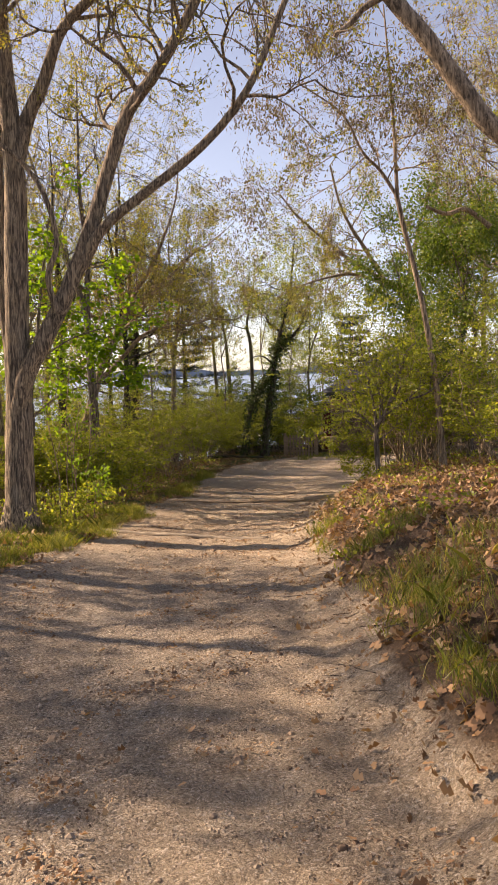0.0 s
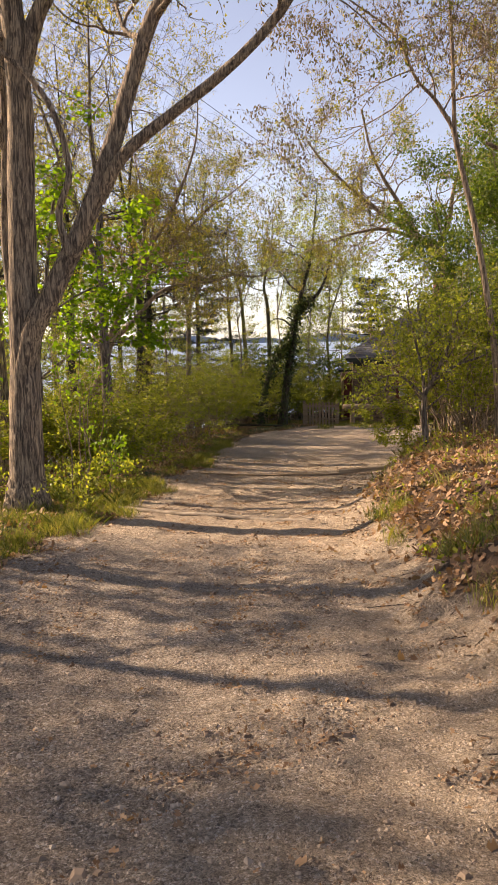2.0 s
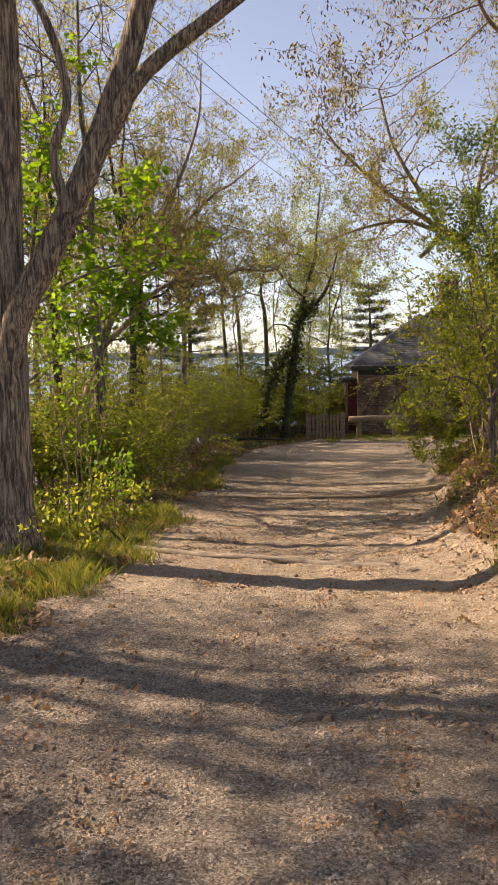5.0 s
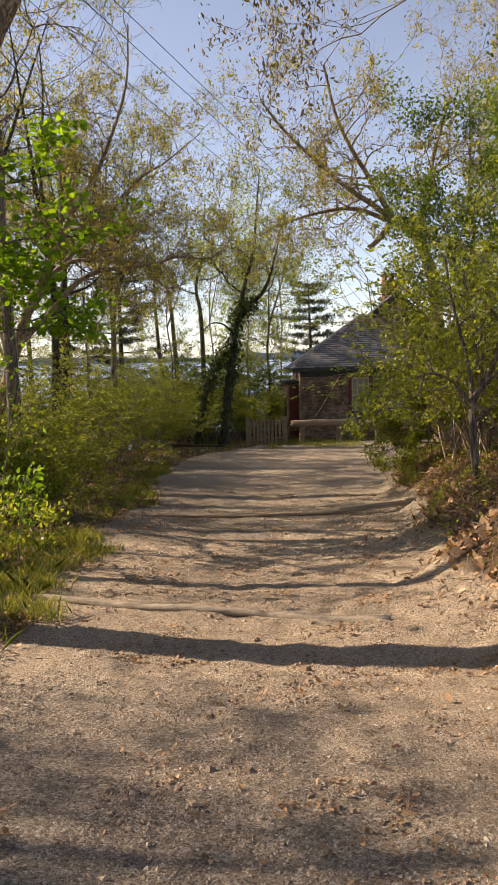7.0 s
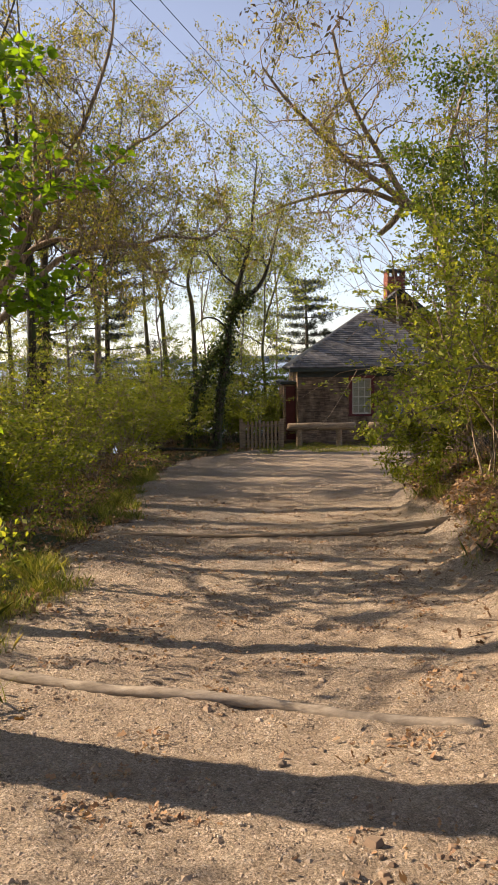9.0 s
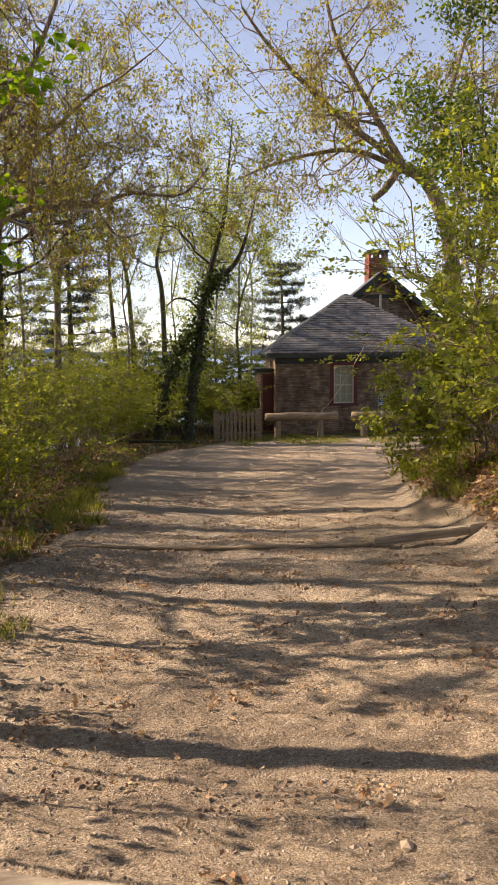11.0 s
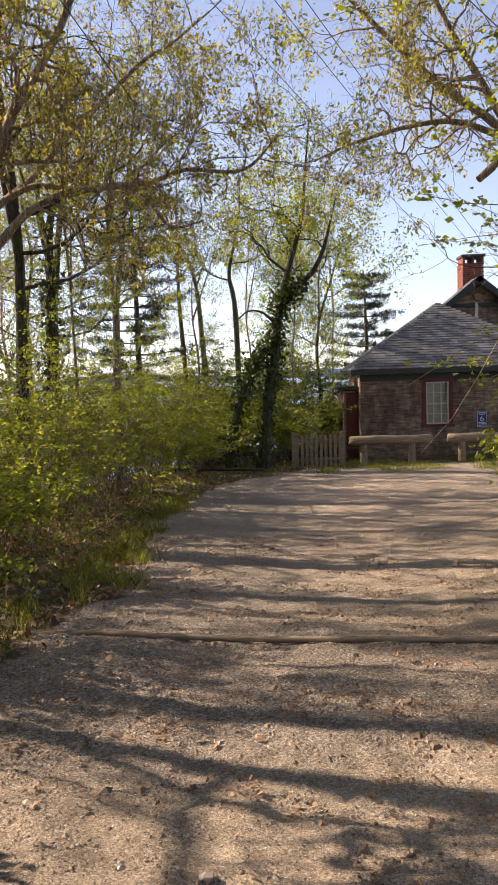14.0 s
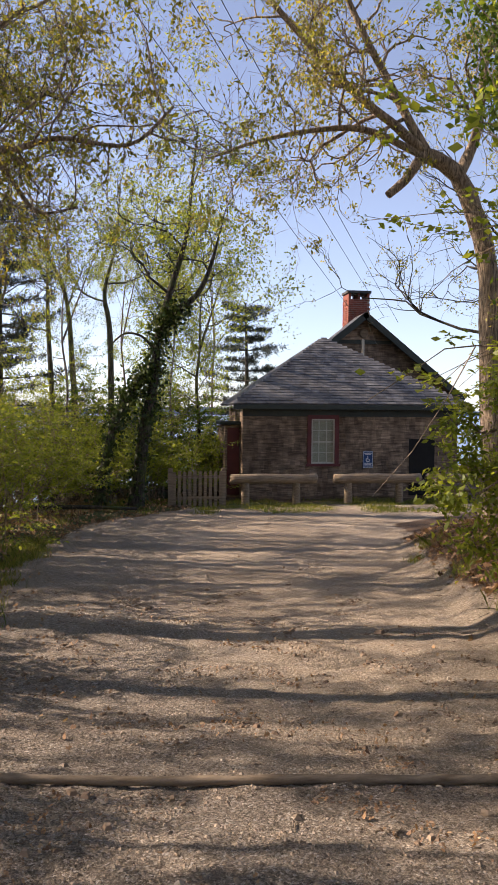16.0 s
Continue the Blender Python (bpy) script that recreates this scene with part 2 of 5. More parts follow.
CURTAIN = plain("drawn_blind", (0.34, 0.31, 0.22), (0.48, 0.44, 0.33), 2.0, 0.8, (1, 1, 6))
SIGN_BLUE = plain("sign_blue", (0.012, 0.05, 0.16), (0.02, 0.075, 0.22), 3.0, 0.45, relief=0.05)
SIGN_WHITE = plain("sign_white", (0.6, 0.62, 0.65), (0.75, 0.76, 0.78), 4.0, 0.5, relief=0.05)
# near-black stands for the unlit room behind the doorway
DARK = plain("painted_doorway_shade", (0.006, 0.005, 0.004), (0.015, 0.013, 0.011), 3.0, 0.9)
CABLE = plain("black_cable", (0.008, 0.008, 0.009), (0.02, 0.02, 0.022), 10.0, 0.6)
# distant haze is mixed into this pale blue-grey woods colour
BACK = plain("haze_tinted_woods", (0.20, 0.25, 0.33), (0.26, 0.31, 0.39), 0.02, 1.0)


def glass():
    m, nt, b = material("window_glass")
    b.inputs["Base Color"].default_value = (0.9, 0.95, 0.95, 1)
    b.inputs["Roughness"].default_value = 0.03
    b.inputs["Transmission Weight"].default_value = 1.0
    b.inputs["IOR"].default_value = 1.12
    return m


def sea_water():
    m, nt, b = material("sea_water")
    b.inputs["Base Color"].default_value = (0.16, 0.24, 0.34, 1)
    b.inputs["Roughness"].default_value = 0.3
    bump(nt, b, noise_tex(nt, 0.9, 5, 0.6, where(nt, (1, 2.5, 1))), 0.5, 0.25)
    return m


GLASS, SEA = glass(), sea_water()


# ---- mesh tools ----
def mesh_ob(name, verts, faces, mat, parent=None, label="", smooth=False):
    me = bpy.data.meshes.new(name)
    me.from_pydata([tuple(v) for v in verts], [], faces)
    me.materials.append(mat)
    if smooth:
        me.polygons.foreach_set("use_smooth", [True] * len(me.polygons))
    ob = new(name, me)
    if parent:
        ob.parent = parent
    if label:
        ob["label"] = label
    return ob


def cards_ob(name, quads, mat, parent=None, label="", kind=""):
    """Many free blades as one mesh; quads is an n x corners x 3 array."""
    n, k = quads.shape[:2]
    me = bpy.data.meshes.new(name)
    me.vertices.add(n * k)
    me.vertices.foreach_set("co", np.ascontiguousarray(quads, dtype=np.float32).ravel())
    me.loops.add(n * k)
    me.loops.foreach_set("vertex_index", np.arange(n * k, dtype=np.int32))
    me.polygons.add(n)
    me.polygons.foreach_set("loop_start", np.arange(n, dtype=np.int32) * k)
    me.materials.append(mat)
    me.update(calc_edges=True)
    me.validate()
    ob = new(name, me)
    if parent:
        ob.parent = parent
    return tagged(ob, label, kind=kind)


def part(name, bm, mat, parent=None, label=""):
    me = bpy.data.meshes.new(name)
    bm.to_mesh(me)
    bm.free()
    me.materials.append(mat)
    ob = new(name, me)
    if parent:
        ob.parent = parent
    if label:
        ob["label"] = label
    return ob


def box(bm, x0, x1, y0, y1, z0, z1, bevel=0.0):
    got = bmesh.ops.create_cube(bm, size=1.0, matrix=Matrix.LocRotScale(((x0 + x1) / 2, (y0 + y1) / 2, (z0 + z1) / 2), None, (x1 - x0, y1 - y0, z1 - z0)))
    if bevel:
        edges = list({e for v in got["verts"] for e in v.link_edges})
        bmesh.ops.bevel(bm, geom=edges, offset=bevel, segments=2, affect="EDGES")
    return bm


def block(name, x0, x1, y0, y1, z0, z1, mat, parent=None, label="", bevel=0.0):
    return part(name, box(bmesh.new(), x0, x1, y0, y1, z0, z1, bevel), mat, parent, label)


def thing(name, at=(0, 0, 0), label="", category="", group="", kind=""):
    ob = new(name)
    ob.location = at
    ob.empty_display_size = 0.2
    return tagged(ob, label, category, group, kind)


rng = np.random.default_rng(7)


class Wood:
    """Collects tapered round limbs into one mesh."""

    def __init__(self):
        self.v, self.f, self.n = [], [], 0

    def limb(self, pts, radii, sides=7, lump=0.0):
        pts = np.asarray(pts, float)
        d = np.gradient(pts, axis=0)
        d /= np.linalg.norm(d, axis=1, keepdims=True) + 1e-9
        ref = np.array([0.0, 0.0, 1.0]) if abs(d[0][2]) < 0.8 else np.array([1.0, 0.0, 0.0])
        a = np.cross(d, ref)
        a /= np.linalg.norm(a, axis=1, keepdims=True) + 1e-9
        b = np.cross(d, a)
        ang = np.linspace(0, 2 * np.pi, sides, endpoint=False)
        rr = np.asarray(radii, float)[:, None] * (1 + (lump * rng.normal(0, 1, (len(pts), sides)) if lump else 0))
        ring = pts[:, None] + (np.cos(ang)[None, :, None] * a[:, None] + np.sin(ang)[None, :, None] * b[:, None]) * np.atleast_2d(rr)[:, :, None]
        base = self.n
        self.v.append(ring.reshape(-1, 3))
        self.n += ring.shape[0] * sides
        for i in range(len(pts) - 1):
            for k in range(sides):
                p, q = base + i * sides + k, base + i * sides + (k + 1) % sides
                self.f.append((p, q, q + sides, p + sides))

    def make(self, name, mat, parent=None, label=""):
        return mesh_ob(name, np.concatenate(self.v), self.f, mat, parent, label, True)


def smooth_line(pts, steps=4):
    """A rounder line through the points (Catmull-Rom)."""
    p = np.asarray(pts, float)
    p = np.vstack([2 * p[0] - p[1], p, 2 * p[-1] - p[-2]])
    out = []
    for i in range(1, len(p) - 2):
        for s in np.linspace(0, 1, steps, endpoint=False):
            a, b, c, d = p[i - 1], p[i], p[i + 1], p[i + 2]
            out.append(0.5 * (2 * b + (c - a) * s + (2 * a - 5 * b + 4 * c - d) * s**2 + (3 * b - a - 3 * c + d) * s**3))
    out.append(p[-2])
    return np.array(out)


def sprout(wood, tips, start, way, r, length, level, up=0.15, wander=0.25, forks=3, droop=0.0, lean=(0, 0, 0)):
    """One wandering branch with its own side branches; tips collects places and ways for leaves."""
    n = 3 if level == 0 else 5
    p, d = np.array(start, float), np.array(way, float)
    d /= np.linalg.norm(d)
    pts, ds = [p], [d]
    for _ in range(n):
        d = d + rng.normal(0, wander, 3) + np.array([0, 0, up - droop * level]) * 0.35 + np.array(lean) * 0.12
        d /= np.linalg.norm(d)
        p = p + d * length / n
        pts.append(p), ds.append(d)
    wood.limb(pts, np.linspace(r, r * 0.42, n + 1), 6 if r > 0.03 else 4 if r > 0.008 else 3)
    if level <= 1:
        tips.extend((q, e) for q, e in zip(pts[1:], ds[1:]))
    if level > 0:
        for k in range(forks + (level > 1)):
            i = rng.integers(min(2, n), n + 1) if k else n
            side = rng.normal(0, 1, 3)
            side -= side @ ds[i] * ds[i]
            side /= np.linalg.norm(side)
            sprout(wood, tips, pts[i], ds[i] * 0.75 + side * rng.uniform(0.5, 1.0), max(0.004, r * rng.uniform(0.38, 0.6)), length * rng.uniform(0.5, 0.78), level - 1, up, wander, forks, droop, lean)


def leaves_at(tips, per, size, spread, hang=0.0, aspect=0.5, keep=1.0, oval=False, flat=1.0):
    """Leaf blades round the tips: an n x 4 x 3 array of pointed quads."""
    if not len(tips):
        return np.zeros((0, 4, 3))
    c = np.array([t[0] for t in tips])
    if keep < 1:
        c = c[rng.random(len(c)) < keep]
    c = np.repeat(c, per, axis=0) + rng.normal(0, spread, (len(c) * per, 3)) * (1, 1, flat)
    n = len(c)
    ax = rng.normal(0, 1, (n, 3))
    ax[:, 2] = ax[:, 2] * flat - hang
    ax /= np.linalg.norm(ax, axis=1, keepdims=True)
    w = np.cross(ax, rng.normal(0, 1, (n, 3)) + (0, 0, 1.5 * (flat < 1)))
    w /= np.linalg.norm(w, axis=1, keepdims=True) + 1e-9
    s = size * rng.uniform(0.6, 1.35, (n, 1))
    cup = np.cross(ax, w) * s * rng.uniform(-0.25, 0.25, (n, 1))
    if oval:
        h = w * s * aspect * 0.5
        return np.stack([c, c + ax * s * 0.28 + h * 0.8 + cup, c + ax * s * 0.62 + h + cup, c + ax * s - cup * 0.6, c + ax * s * 0.62 - h + cup, c + ax * s * 0.28 - h * 0.8 + cup], 1)
    return np.stack([c, c + ax * s * 0.45 + w * s * aspect * 0.5 + cup, c + ax * s, c + ax * s * 0.55 - w * s * aspect * 0.5 + cup], 1)


# ---- ground ----
ALONG = [-40, -6, 0, 2, 5.7, 8.9, 10.4, 11.8, 14.2, 18.2, 21, 26, 33, 60]
LEVEL = [2.2, 0.15, -0.2, -0.31, -0.57, -0.82, -0.96, -1.07, -1.20, -1.62, -1.88, -2.08, -2.10, -2.10]
EDGE_L = ([-40, -6, 0, 4.5, 6.5, 8.3, 9.5, 11.5, 14, 16.5, 20, 24, 28, 30, 31.2, 32, 34], [-2.8, -2.6, -2.3, -1.85, -1.95, -1.7, -1.95, -1.75, -2.0, -1.65, -1.9, -2.1, -1.65, -0.9, 0.2, 1.0, 1.6])
EDGE_R = ([-40, -6, 0, 2, 5, 9, 12, 15, 18, 21, 26, 29, 31, 33], [2.4, 2.15, 1.86, 1.72, 1.52, 1.45, 1.95, 2.6, 2.9, 3.45, 4.6, 5.4, 8.0, 11.0])


def roughen(line, phase):
    """The same edge with small uneven bays and tongues."""
    ys = np.arange(-40, 60, 0.08)
    bays = 0.09 * np.sin(2.3 * ys + phase) + 0.06 * np.sin(5.3 * ys + 2 * phase) + 0.03 * np.sin(11.7 * ys + phase * 3) + 0.014 * np.sin(23.1 * ys)
    return ys, np.interp(ys, *line) + bays


EDGE_L, EDGE_R = roughen(EDGE_L, 0.4), roughen(EDGE_R, 2.1)


def smooth(a, b, v):
    t = np.clip((v - a) / (b - a), 0, 1)
    return t * t * (3 - 2 * t)


def lie(x, y):
    """The ground's height without its small lumps."""
    x, y = np.asarray(x, float), np.asarray(y, float)
    z = np.interp(y, ALONG, LEVEL)
    l, r = np.interp(y, *EDGE_L), np.interp(y, *EDGE_R)
    fade = 1 - smooth(22, 30, y)
    z = z + (0.72 * smooth(-0.25, 1.15, x - r) + 0.07 * np.clip(x - r - 1, 0, 12)) * fade
    z = z + 0.10 * smooth(0.1, 0.9, l - x) * (1 - smooth(30, 36, y))
    z = z - 0.03 * np.cos(np.clip((x - (l + r) / 2) / (r - l) * 2, -1, 1) * np.pi) * fade
    z = z - 0.30 * np.clip(l - x - 3.2, 0, 30) * smooth(-2, 6, y) * 0.9
    z = z - 0.32 * np.clip(y - 39.5, 0, 45) * smooth(3.5, 0.5, x)
    z = z - 0.32 * np.clip(y - 50, 0, 45) * smooth(0.5, 3.5, x)
    return np.maximum(z, -14)


def lump(x, y):
    return 0.030 * noise.noise((x * 0.9, y * 0.9, 0)) + 0.022 * noise.noise((x * 3.1, y * 3.1, 4)) + 0.017 * noise.noise((x * 8, y * 8, 9)) + 0.011 * noise.noise((x * 15, y * 15, 2))


def ground_at(x, y):
    return float(lie(x, y)) + lump(x, y)


def spread_axis(lo, hi, step, far, grow=1.35):
    mid = list(np.arange(lo, hi + 1e-6, step))
    out, s, v = [], step, hi
    while v < far[1]:
        s *= grow
        v += s
        out.append(v)
    low, s, v = [], step, lo
    while v > far[0]:
        s *= grow
        v -= s
        low.append(v)
    return np.array(low[::-1] + mid + out)


def build_ground():
    xs, ys = spread_axis(-4.5, 4.5, 0.04, (-3000, 3000), 1.25), spread_axis(-3, 34, 0.045, (-3000, 3500), 1.25)
    gx, gy = np.meshgrid(xs, ys)
    z = lie(gx, gy)
    near = (np.abs(gx) < 12) & (gy > -8) & (gy < 40)
    z[near] += [lump(a, b) for a, b in zip(gx[near], gy[near])]
    nx, ny = len(xs), len(ys)
    i = np.arange(nx * ny).reshape(ny, nx)
    f = np.stack([i[:-1, :-1], i[:-1, 1:], i[1:, 1:], i[1:, :-1]], -1).reshape(-1, 4)
    me = bpy.data.meshes.new("ground")
    me.from_pydata(np.stack([gx, gy, z], -1).reshape(-1, 3).tolist(), [], f.tolist())
    me.polygons.foreach_set("use_smooth", [True] * len(me.polygons))
    l, r = np.interp(gy, *EDGE_L), np.interp(gy, *EDGE_R)
    off = np.maximum(smooth(-0.25, 0.3, l - gx), smooth(-0.05, 0.55, gx - r))
    off = np.maximum(off, smooth(32.2, 33.4, gy))
    grav = np.clip(0.85 - 0.75 * smooth(-0.8, 1.2, gx) + 0.35 * smooth(10, 16, gy), 0, 1)
    grav = np.clip(grav + 0.4 * smooth(6.4, 5.2, gy) + 0.35 * smooth(12.2, 13.0, gy) * smooth(15.5, 14.6, gy), 0, 1)
    grav = grav * (1 - 0.75 * smooth(6.2, 7.6, gy) * smooth(13.2, 12.2, gy))
    turf = np.maximum(smooth(0, 0.4, l - gx) * smooth(2.2, 1.0, l - gx), smooth(30.8, 32.2, gy) * smooth(34, 33, gy))
    col = np.stack([off, grav, turf, np.ones_like(off)], -1).reshape(-1, 4)
    layer = me.color_attributes.new("cover", "FLOAT_COLOR", "POINT")
    layer.data.foreach_set("color", col.astype(np.float32).ravel())
    me.materials.append(SOIL)
    return tagged(new("ground", me), "sandy gravel track between leaf-littered verges", "ground", kind="structure")


build_ground()
sea = mesh_ob("water", [(-4000, 40, -9), (4000, 40, -9), (4000, 4500, -9), (-4000, 4500, -9), (-4000, -600, -9), (-26, -600, -9), (-26, 40, -9)], [(0, 6, 1, 2, 3), (4, 5, 6, 0)], SEA)
tagged(sea, "calm blue sea glimpsed between the trees", "sea", kind="structure")
# far shore strip; its haze is only the pale blue colour
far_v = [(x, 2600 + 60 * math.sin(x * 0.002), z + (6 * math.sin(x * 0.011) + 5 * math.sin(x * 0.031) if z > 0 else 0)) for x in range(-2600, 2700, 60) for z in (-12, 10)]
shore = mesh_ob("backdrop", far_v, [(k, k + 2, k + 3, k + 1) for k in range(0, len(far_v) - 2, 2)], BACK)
tagged(shore, "low wooded far shore with haze put into its colour", "shoreline", kind="structure")


# ---- trees ----
def tree(name, base, lines, mat, label, tips_from=(), leaf=None, per=6, size=0.1, spread=0.12, hang=0.3, aspect=0.5, keep=1.0, sub=(2, 3, 1.6, 0.35), droop=0.0, up=0.15, roots=True, extra=None, lean=(0, 0, 0), oval=False, flat=1.0):
    """A tree from its main limbs (point lines with end radii); side branches sprout along those named in tips_from."""
    t = thing(name, base, label, "tree")
    wood, tips = Wood(), []
    b = np.array(base, float)
    for k, (pts, r0, r1) in enumerate(lines):
        line = smooth_line(np.array(pts, float) - b, 5)
        rr = np.linspace(r0, r1, len(line))
        if k == 0 and roots:
            rr[0] *= 1.55
            rr[1] *= 1.22
            line[0][2] -= 0.12
        wood.limb(line, rr, 12 if r0 > 0.1 else 8 if r0 > 0.04 else 6, 0.04)
        if k in tips_from:
            level, forks, length, begin = sub
            for i in range(int(len(line) * begin), len(line), 2):
                d = line[i] - line[i - 1]
                side = rng.normal(0, 1, 3) * (1, 1, 0.7)
                d = d / (np.linalg.norm(d) + 1e-9)
                side -= side @ d * d
                side /= np.linalg.norm(side)
                last = i >= len(line) - 2
                sprout(wood, tips, line[i], d * (1.2 if last else 0.35) + side * (0.4 if last else 0.9), max(0.012, rr[i] * 0.5), length * rng.uniform(0.7, 1.25), level, up, 0.24, forks, droop, lean)
    if extra:
        extra(wood, tips)
    wood.make("trunk", mat, t)
    if leaf is not None and tips:
        cards_ob("crown", leaves_at(tips, per, size, spread, hang, aspect, keep, oval, flat), leaf, t, kind="stuff")
    return t


def grown(name, x, y, height, r, mat, label, leaf=None, per=5, size=0.1, spread=0.15, hang=0.3, bare=0.35, sub=(2, 3, 1.5), lean=(0, 0), keep=1.0, forks=1, aspect=0.5, up=0.15, droop=0.0, kink=0.12):
    """A free-grown tree of a given height."""
    z = ground_at(x, y)
    pts = [(x, y, z)]
    for k in range(1, 8):
        s = k / 7
        pts.append((x + lean[0] * s * height + rng.normal(0, kink) * s, y + lean[1] * s * height + rng.normal(0, kink) * s, z + height * s))
    lines = [(pts, r, max(0.008, r * 0.08))]
    for _ in range(forks):
        k = rng.integers(3, 5)
        a, h = rng.uniform(0, 6.28), height * (1 - k / 7)
        q = [pts[k]] + [(pts[k][0] + math.cos(a) * h * 0.35 * s, pts[k][1] + math.sin(a) * h * 0.35 * s, pts[k][2] + h * s * 0.95) for s in (0.3, 0.65, 1.0)]
        lines.append((q, r * 0.6, max(0.008, r * 0.07)))
    return tree(name, pts[0], lines, mat, label, range(len(lines)), leaf, per, size, spread, hang, aspect, keep, (*sub, bare), droop, up)


# the large oak beside the track, with its low fork
tree("oak_tree", (-2.89, 8.6, -0.6),
     [([(-2.89, 8.6, -0.6), (-2.86, 8.6, 0.4), (-2.82, 8.6, 1.41), (-2.76, 8.6, 3.25), (-2.71, 8.6, 4.72), (-2.8, 8.6, 6.17), (-2.9, 8.7, 7.6), (-3.1, 8.9, 9.5)], 0.235, 0.1),
      ([(-2.72, 8.6, 4.6), (-2.5, 8.6, 5.4), (-2.23, 8.6, 5.91), (-1.9, 8.6, 6.68), (-1.2, 8.6, 7.3), (-0.4, 8.8, 8.3)], 0.12, 0.05),
      ([(-2.84, 8.55, 1.1), (-2.66, 8.5, 1.7), (-2.34, 8.5, 2.24), (-1.87, 8.5, 3.13), (-1.54, 8.5, 3.93), (-1.26, 8.5, 4.72), (-0.98, 8.5, 5.42), (-0.51, 8.5, 6.02), (0.05, 8.5, 6.92), (0.5, 8.4, 8.0)], 0.155, 0.06),
      ([(-1.74, 8.49, 3.27), (-1.64, 8.46, 3.44), (-1.42, 8.4, 3.75), (-1.06, 8.4, 4.05), (-0.3, 8.4, 4.58), (0.28, 8.4, 5.06), (0.7, 8.4, 5.55), (0.99, 8.4, 6.07), (1.32, 8.4, 6.81), (1.8, 8.3, 7.7)], 0.095, 0.035),
      ([(-2.1, 8.35, 2.6), (-2.19, 8.3, 3.12), (-2.04, 8.3, 3.59), (-2.18, 8.3, 4.24), (-2.48, 8.3, 4.72), (-2.9, 8.3, 5.1)], 0.05, 0.03)],
     BARK_OAK, "large oak with furrowed bark and a low forked limb", (0, 1, 2, 3), LEAF_OAK, 8, 0.058, 0.05, 0.9, 0.42, 0.36, (3, 3, 1.5, 0.62), lean=(0.2, 0, 0.1))

# the oak beyond the track whose limbs reach over it
tree("oak_tree", (5.5, 23.7, -1.1),
     [([(5.5, 23.7, -1.1), (5.4, 23.7, -0.03), (5.32, 23.7, 1.59), (5.27, 23.7, 2.66), (5.07, 23.7, 3.45), (4.73, 23.7, 4.14), (4.3, 23.7, 4.4), (4.08, 23.7, 4.37)], 0.2, 0.11),
      ([(4.3, 23.7, 4.38), (3.7, 23.6, 4.8), (2.98, 23.5, 5.26), (2.18, 23.3, 5.89), (1.39, 23.1, 6.59), (0.9, 23.0, 7.2)], 0.085, 0.025),
      ([(4.2, 23.7, 4.4), (3.26, 23.6, 4.72), (2.46, 23.5, 4.66), (1.5, 23.4, 4.4), (0.81, 23.3, 4.1)], 0.065, 0.018),
      ([(4.12, 23.7, 4.36), (3.86, 23.65, 4.01), (3.58, 23.6, 3.76)], 0.08, 0.065),
      ([(4.3, 23.7, 4.35), (3.9, 23.7, 5.0), (3.55, 23.7, 5.6), (3.15, 23.6, 6.2), (2.78, 23.6, 7.0), (2.5, 23.6, 8.2)], 0.085, 0.03),
      ([(4.75, 23.7, 4.1), (5.1, 23.8, 4.9), (5.3, 24.0, 6.0), (5.8, 24.2, 7.6)], 0.1, 0.03)],
     BARK_PALE, "leaning oak with pale bark arching over the track", (1, 2, 4, 5), LEAF_OAK, 10, 0.066, 0.06, 1.0, 0.42, 0.17, (3, 3, 1.25, 0.2), oval=True)

# slender tree on the bank
tree("birch_tree", (4.15, 12.5, -0.25),
     [([(4.15, 12.5, -0.25), (4.05, 12.5, 1.12), (3.89, 12.5, 2.21), (3.69, 12.5, 3.28), (3.43, 12.5, 4.35), (3.3, 12.5, 4.95)], 0.06, 0.045),
      ([(3.32, 12.5, 4.9), (3.0, 12.5, 5.4), (2.66, 12.4, 5.74), (2.3, 12.3, 6.4), (1.6, 12.2, 6.9)], 0.04, 0.015),
      ([(3.32, 12.5, 4.85), (3.27, 12.5, 6.13), (3.2, 12.5, 7.16), (3.1, 12.5, 8.4)], 0.04, 0.015),
      ([(5.2, 13.2, 4.4), (4.7, 13.0, 4.7), (4.3, 12.9, 4.62), (3.9, 12.8, 4.75)], 0.06, 0.03)],
     BARK_PALE, "slender leaning tree with drooping brown buds", (1, 2), LEAF_DROOP, 7, 0.065, 0.06, 1.6, 0.35, 0.6, (3, 3, 1.4, 0.15), up=0.1)

# limb overhead from a tree beside the start of the track
tree("oak_tree", (5.2, 3.0, ground_at(5.2, 3.0)),
     [([(5.2, 3.0, ground_at(5.2, 3.0)), (5.15, 3.0, 1.5), (4.6, 3.0, 2.6), (3.6, 3.0, 3.1)], 0.16, 0.09),
      ([(3.7, 3.0, 3.05), (3.0, 3.0, 3.42), (2.72, 3.0, 3.75), (2.44, 3.0, 4.15), (2.15, 3.0, 4.5), (1.6, 3.0, 5.2)], 0.085, 0.06)],
     BARK_PALE, "leaning oak whose bare limb crosses overhead", (1,), None, sub=(1, 2, 0.7, 0.8))


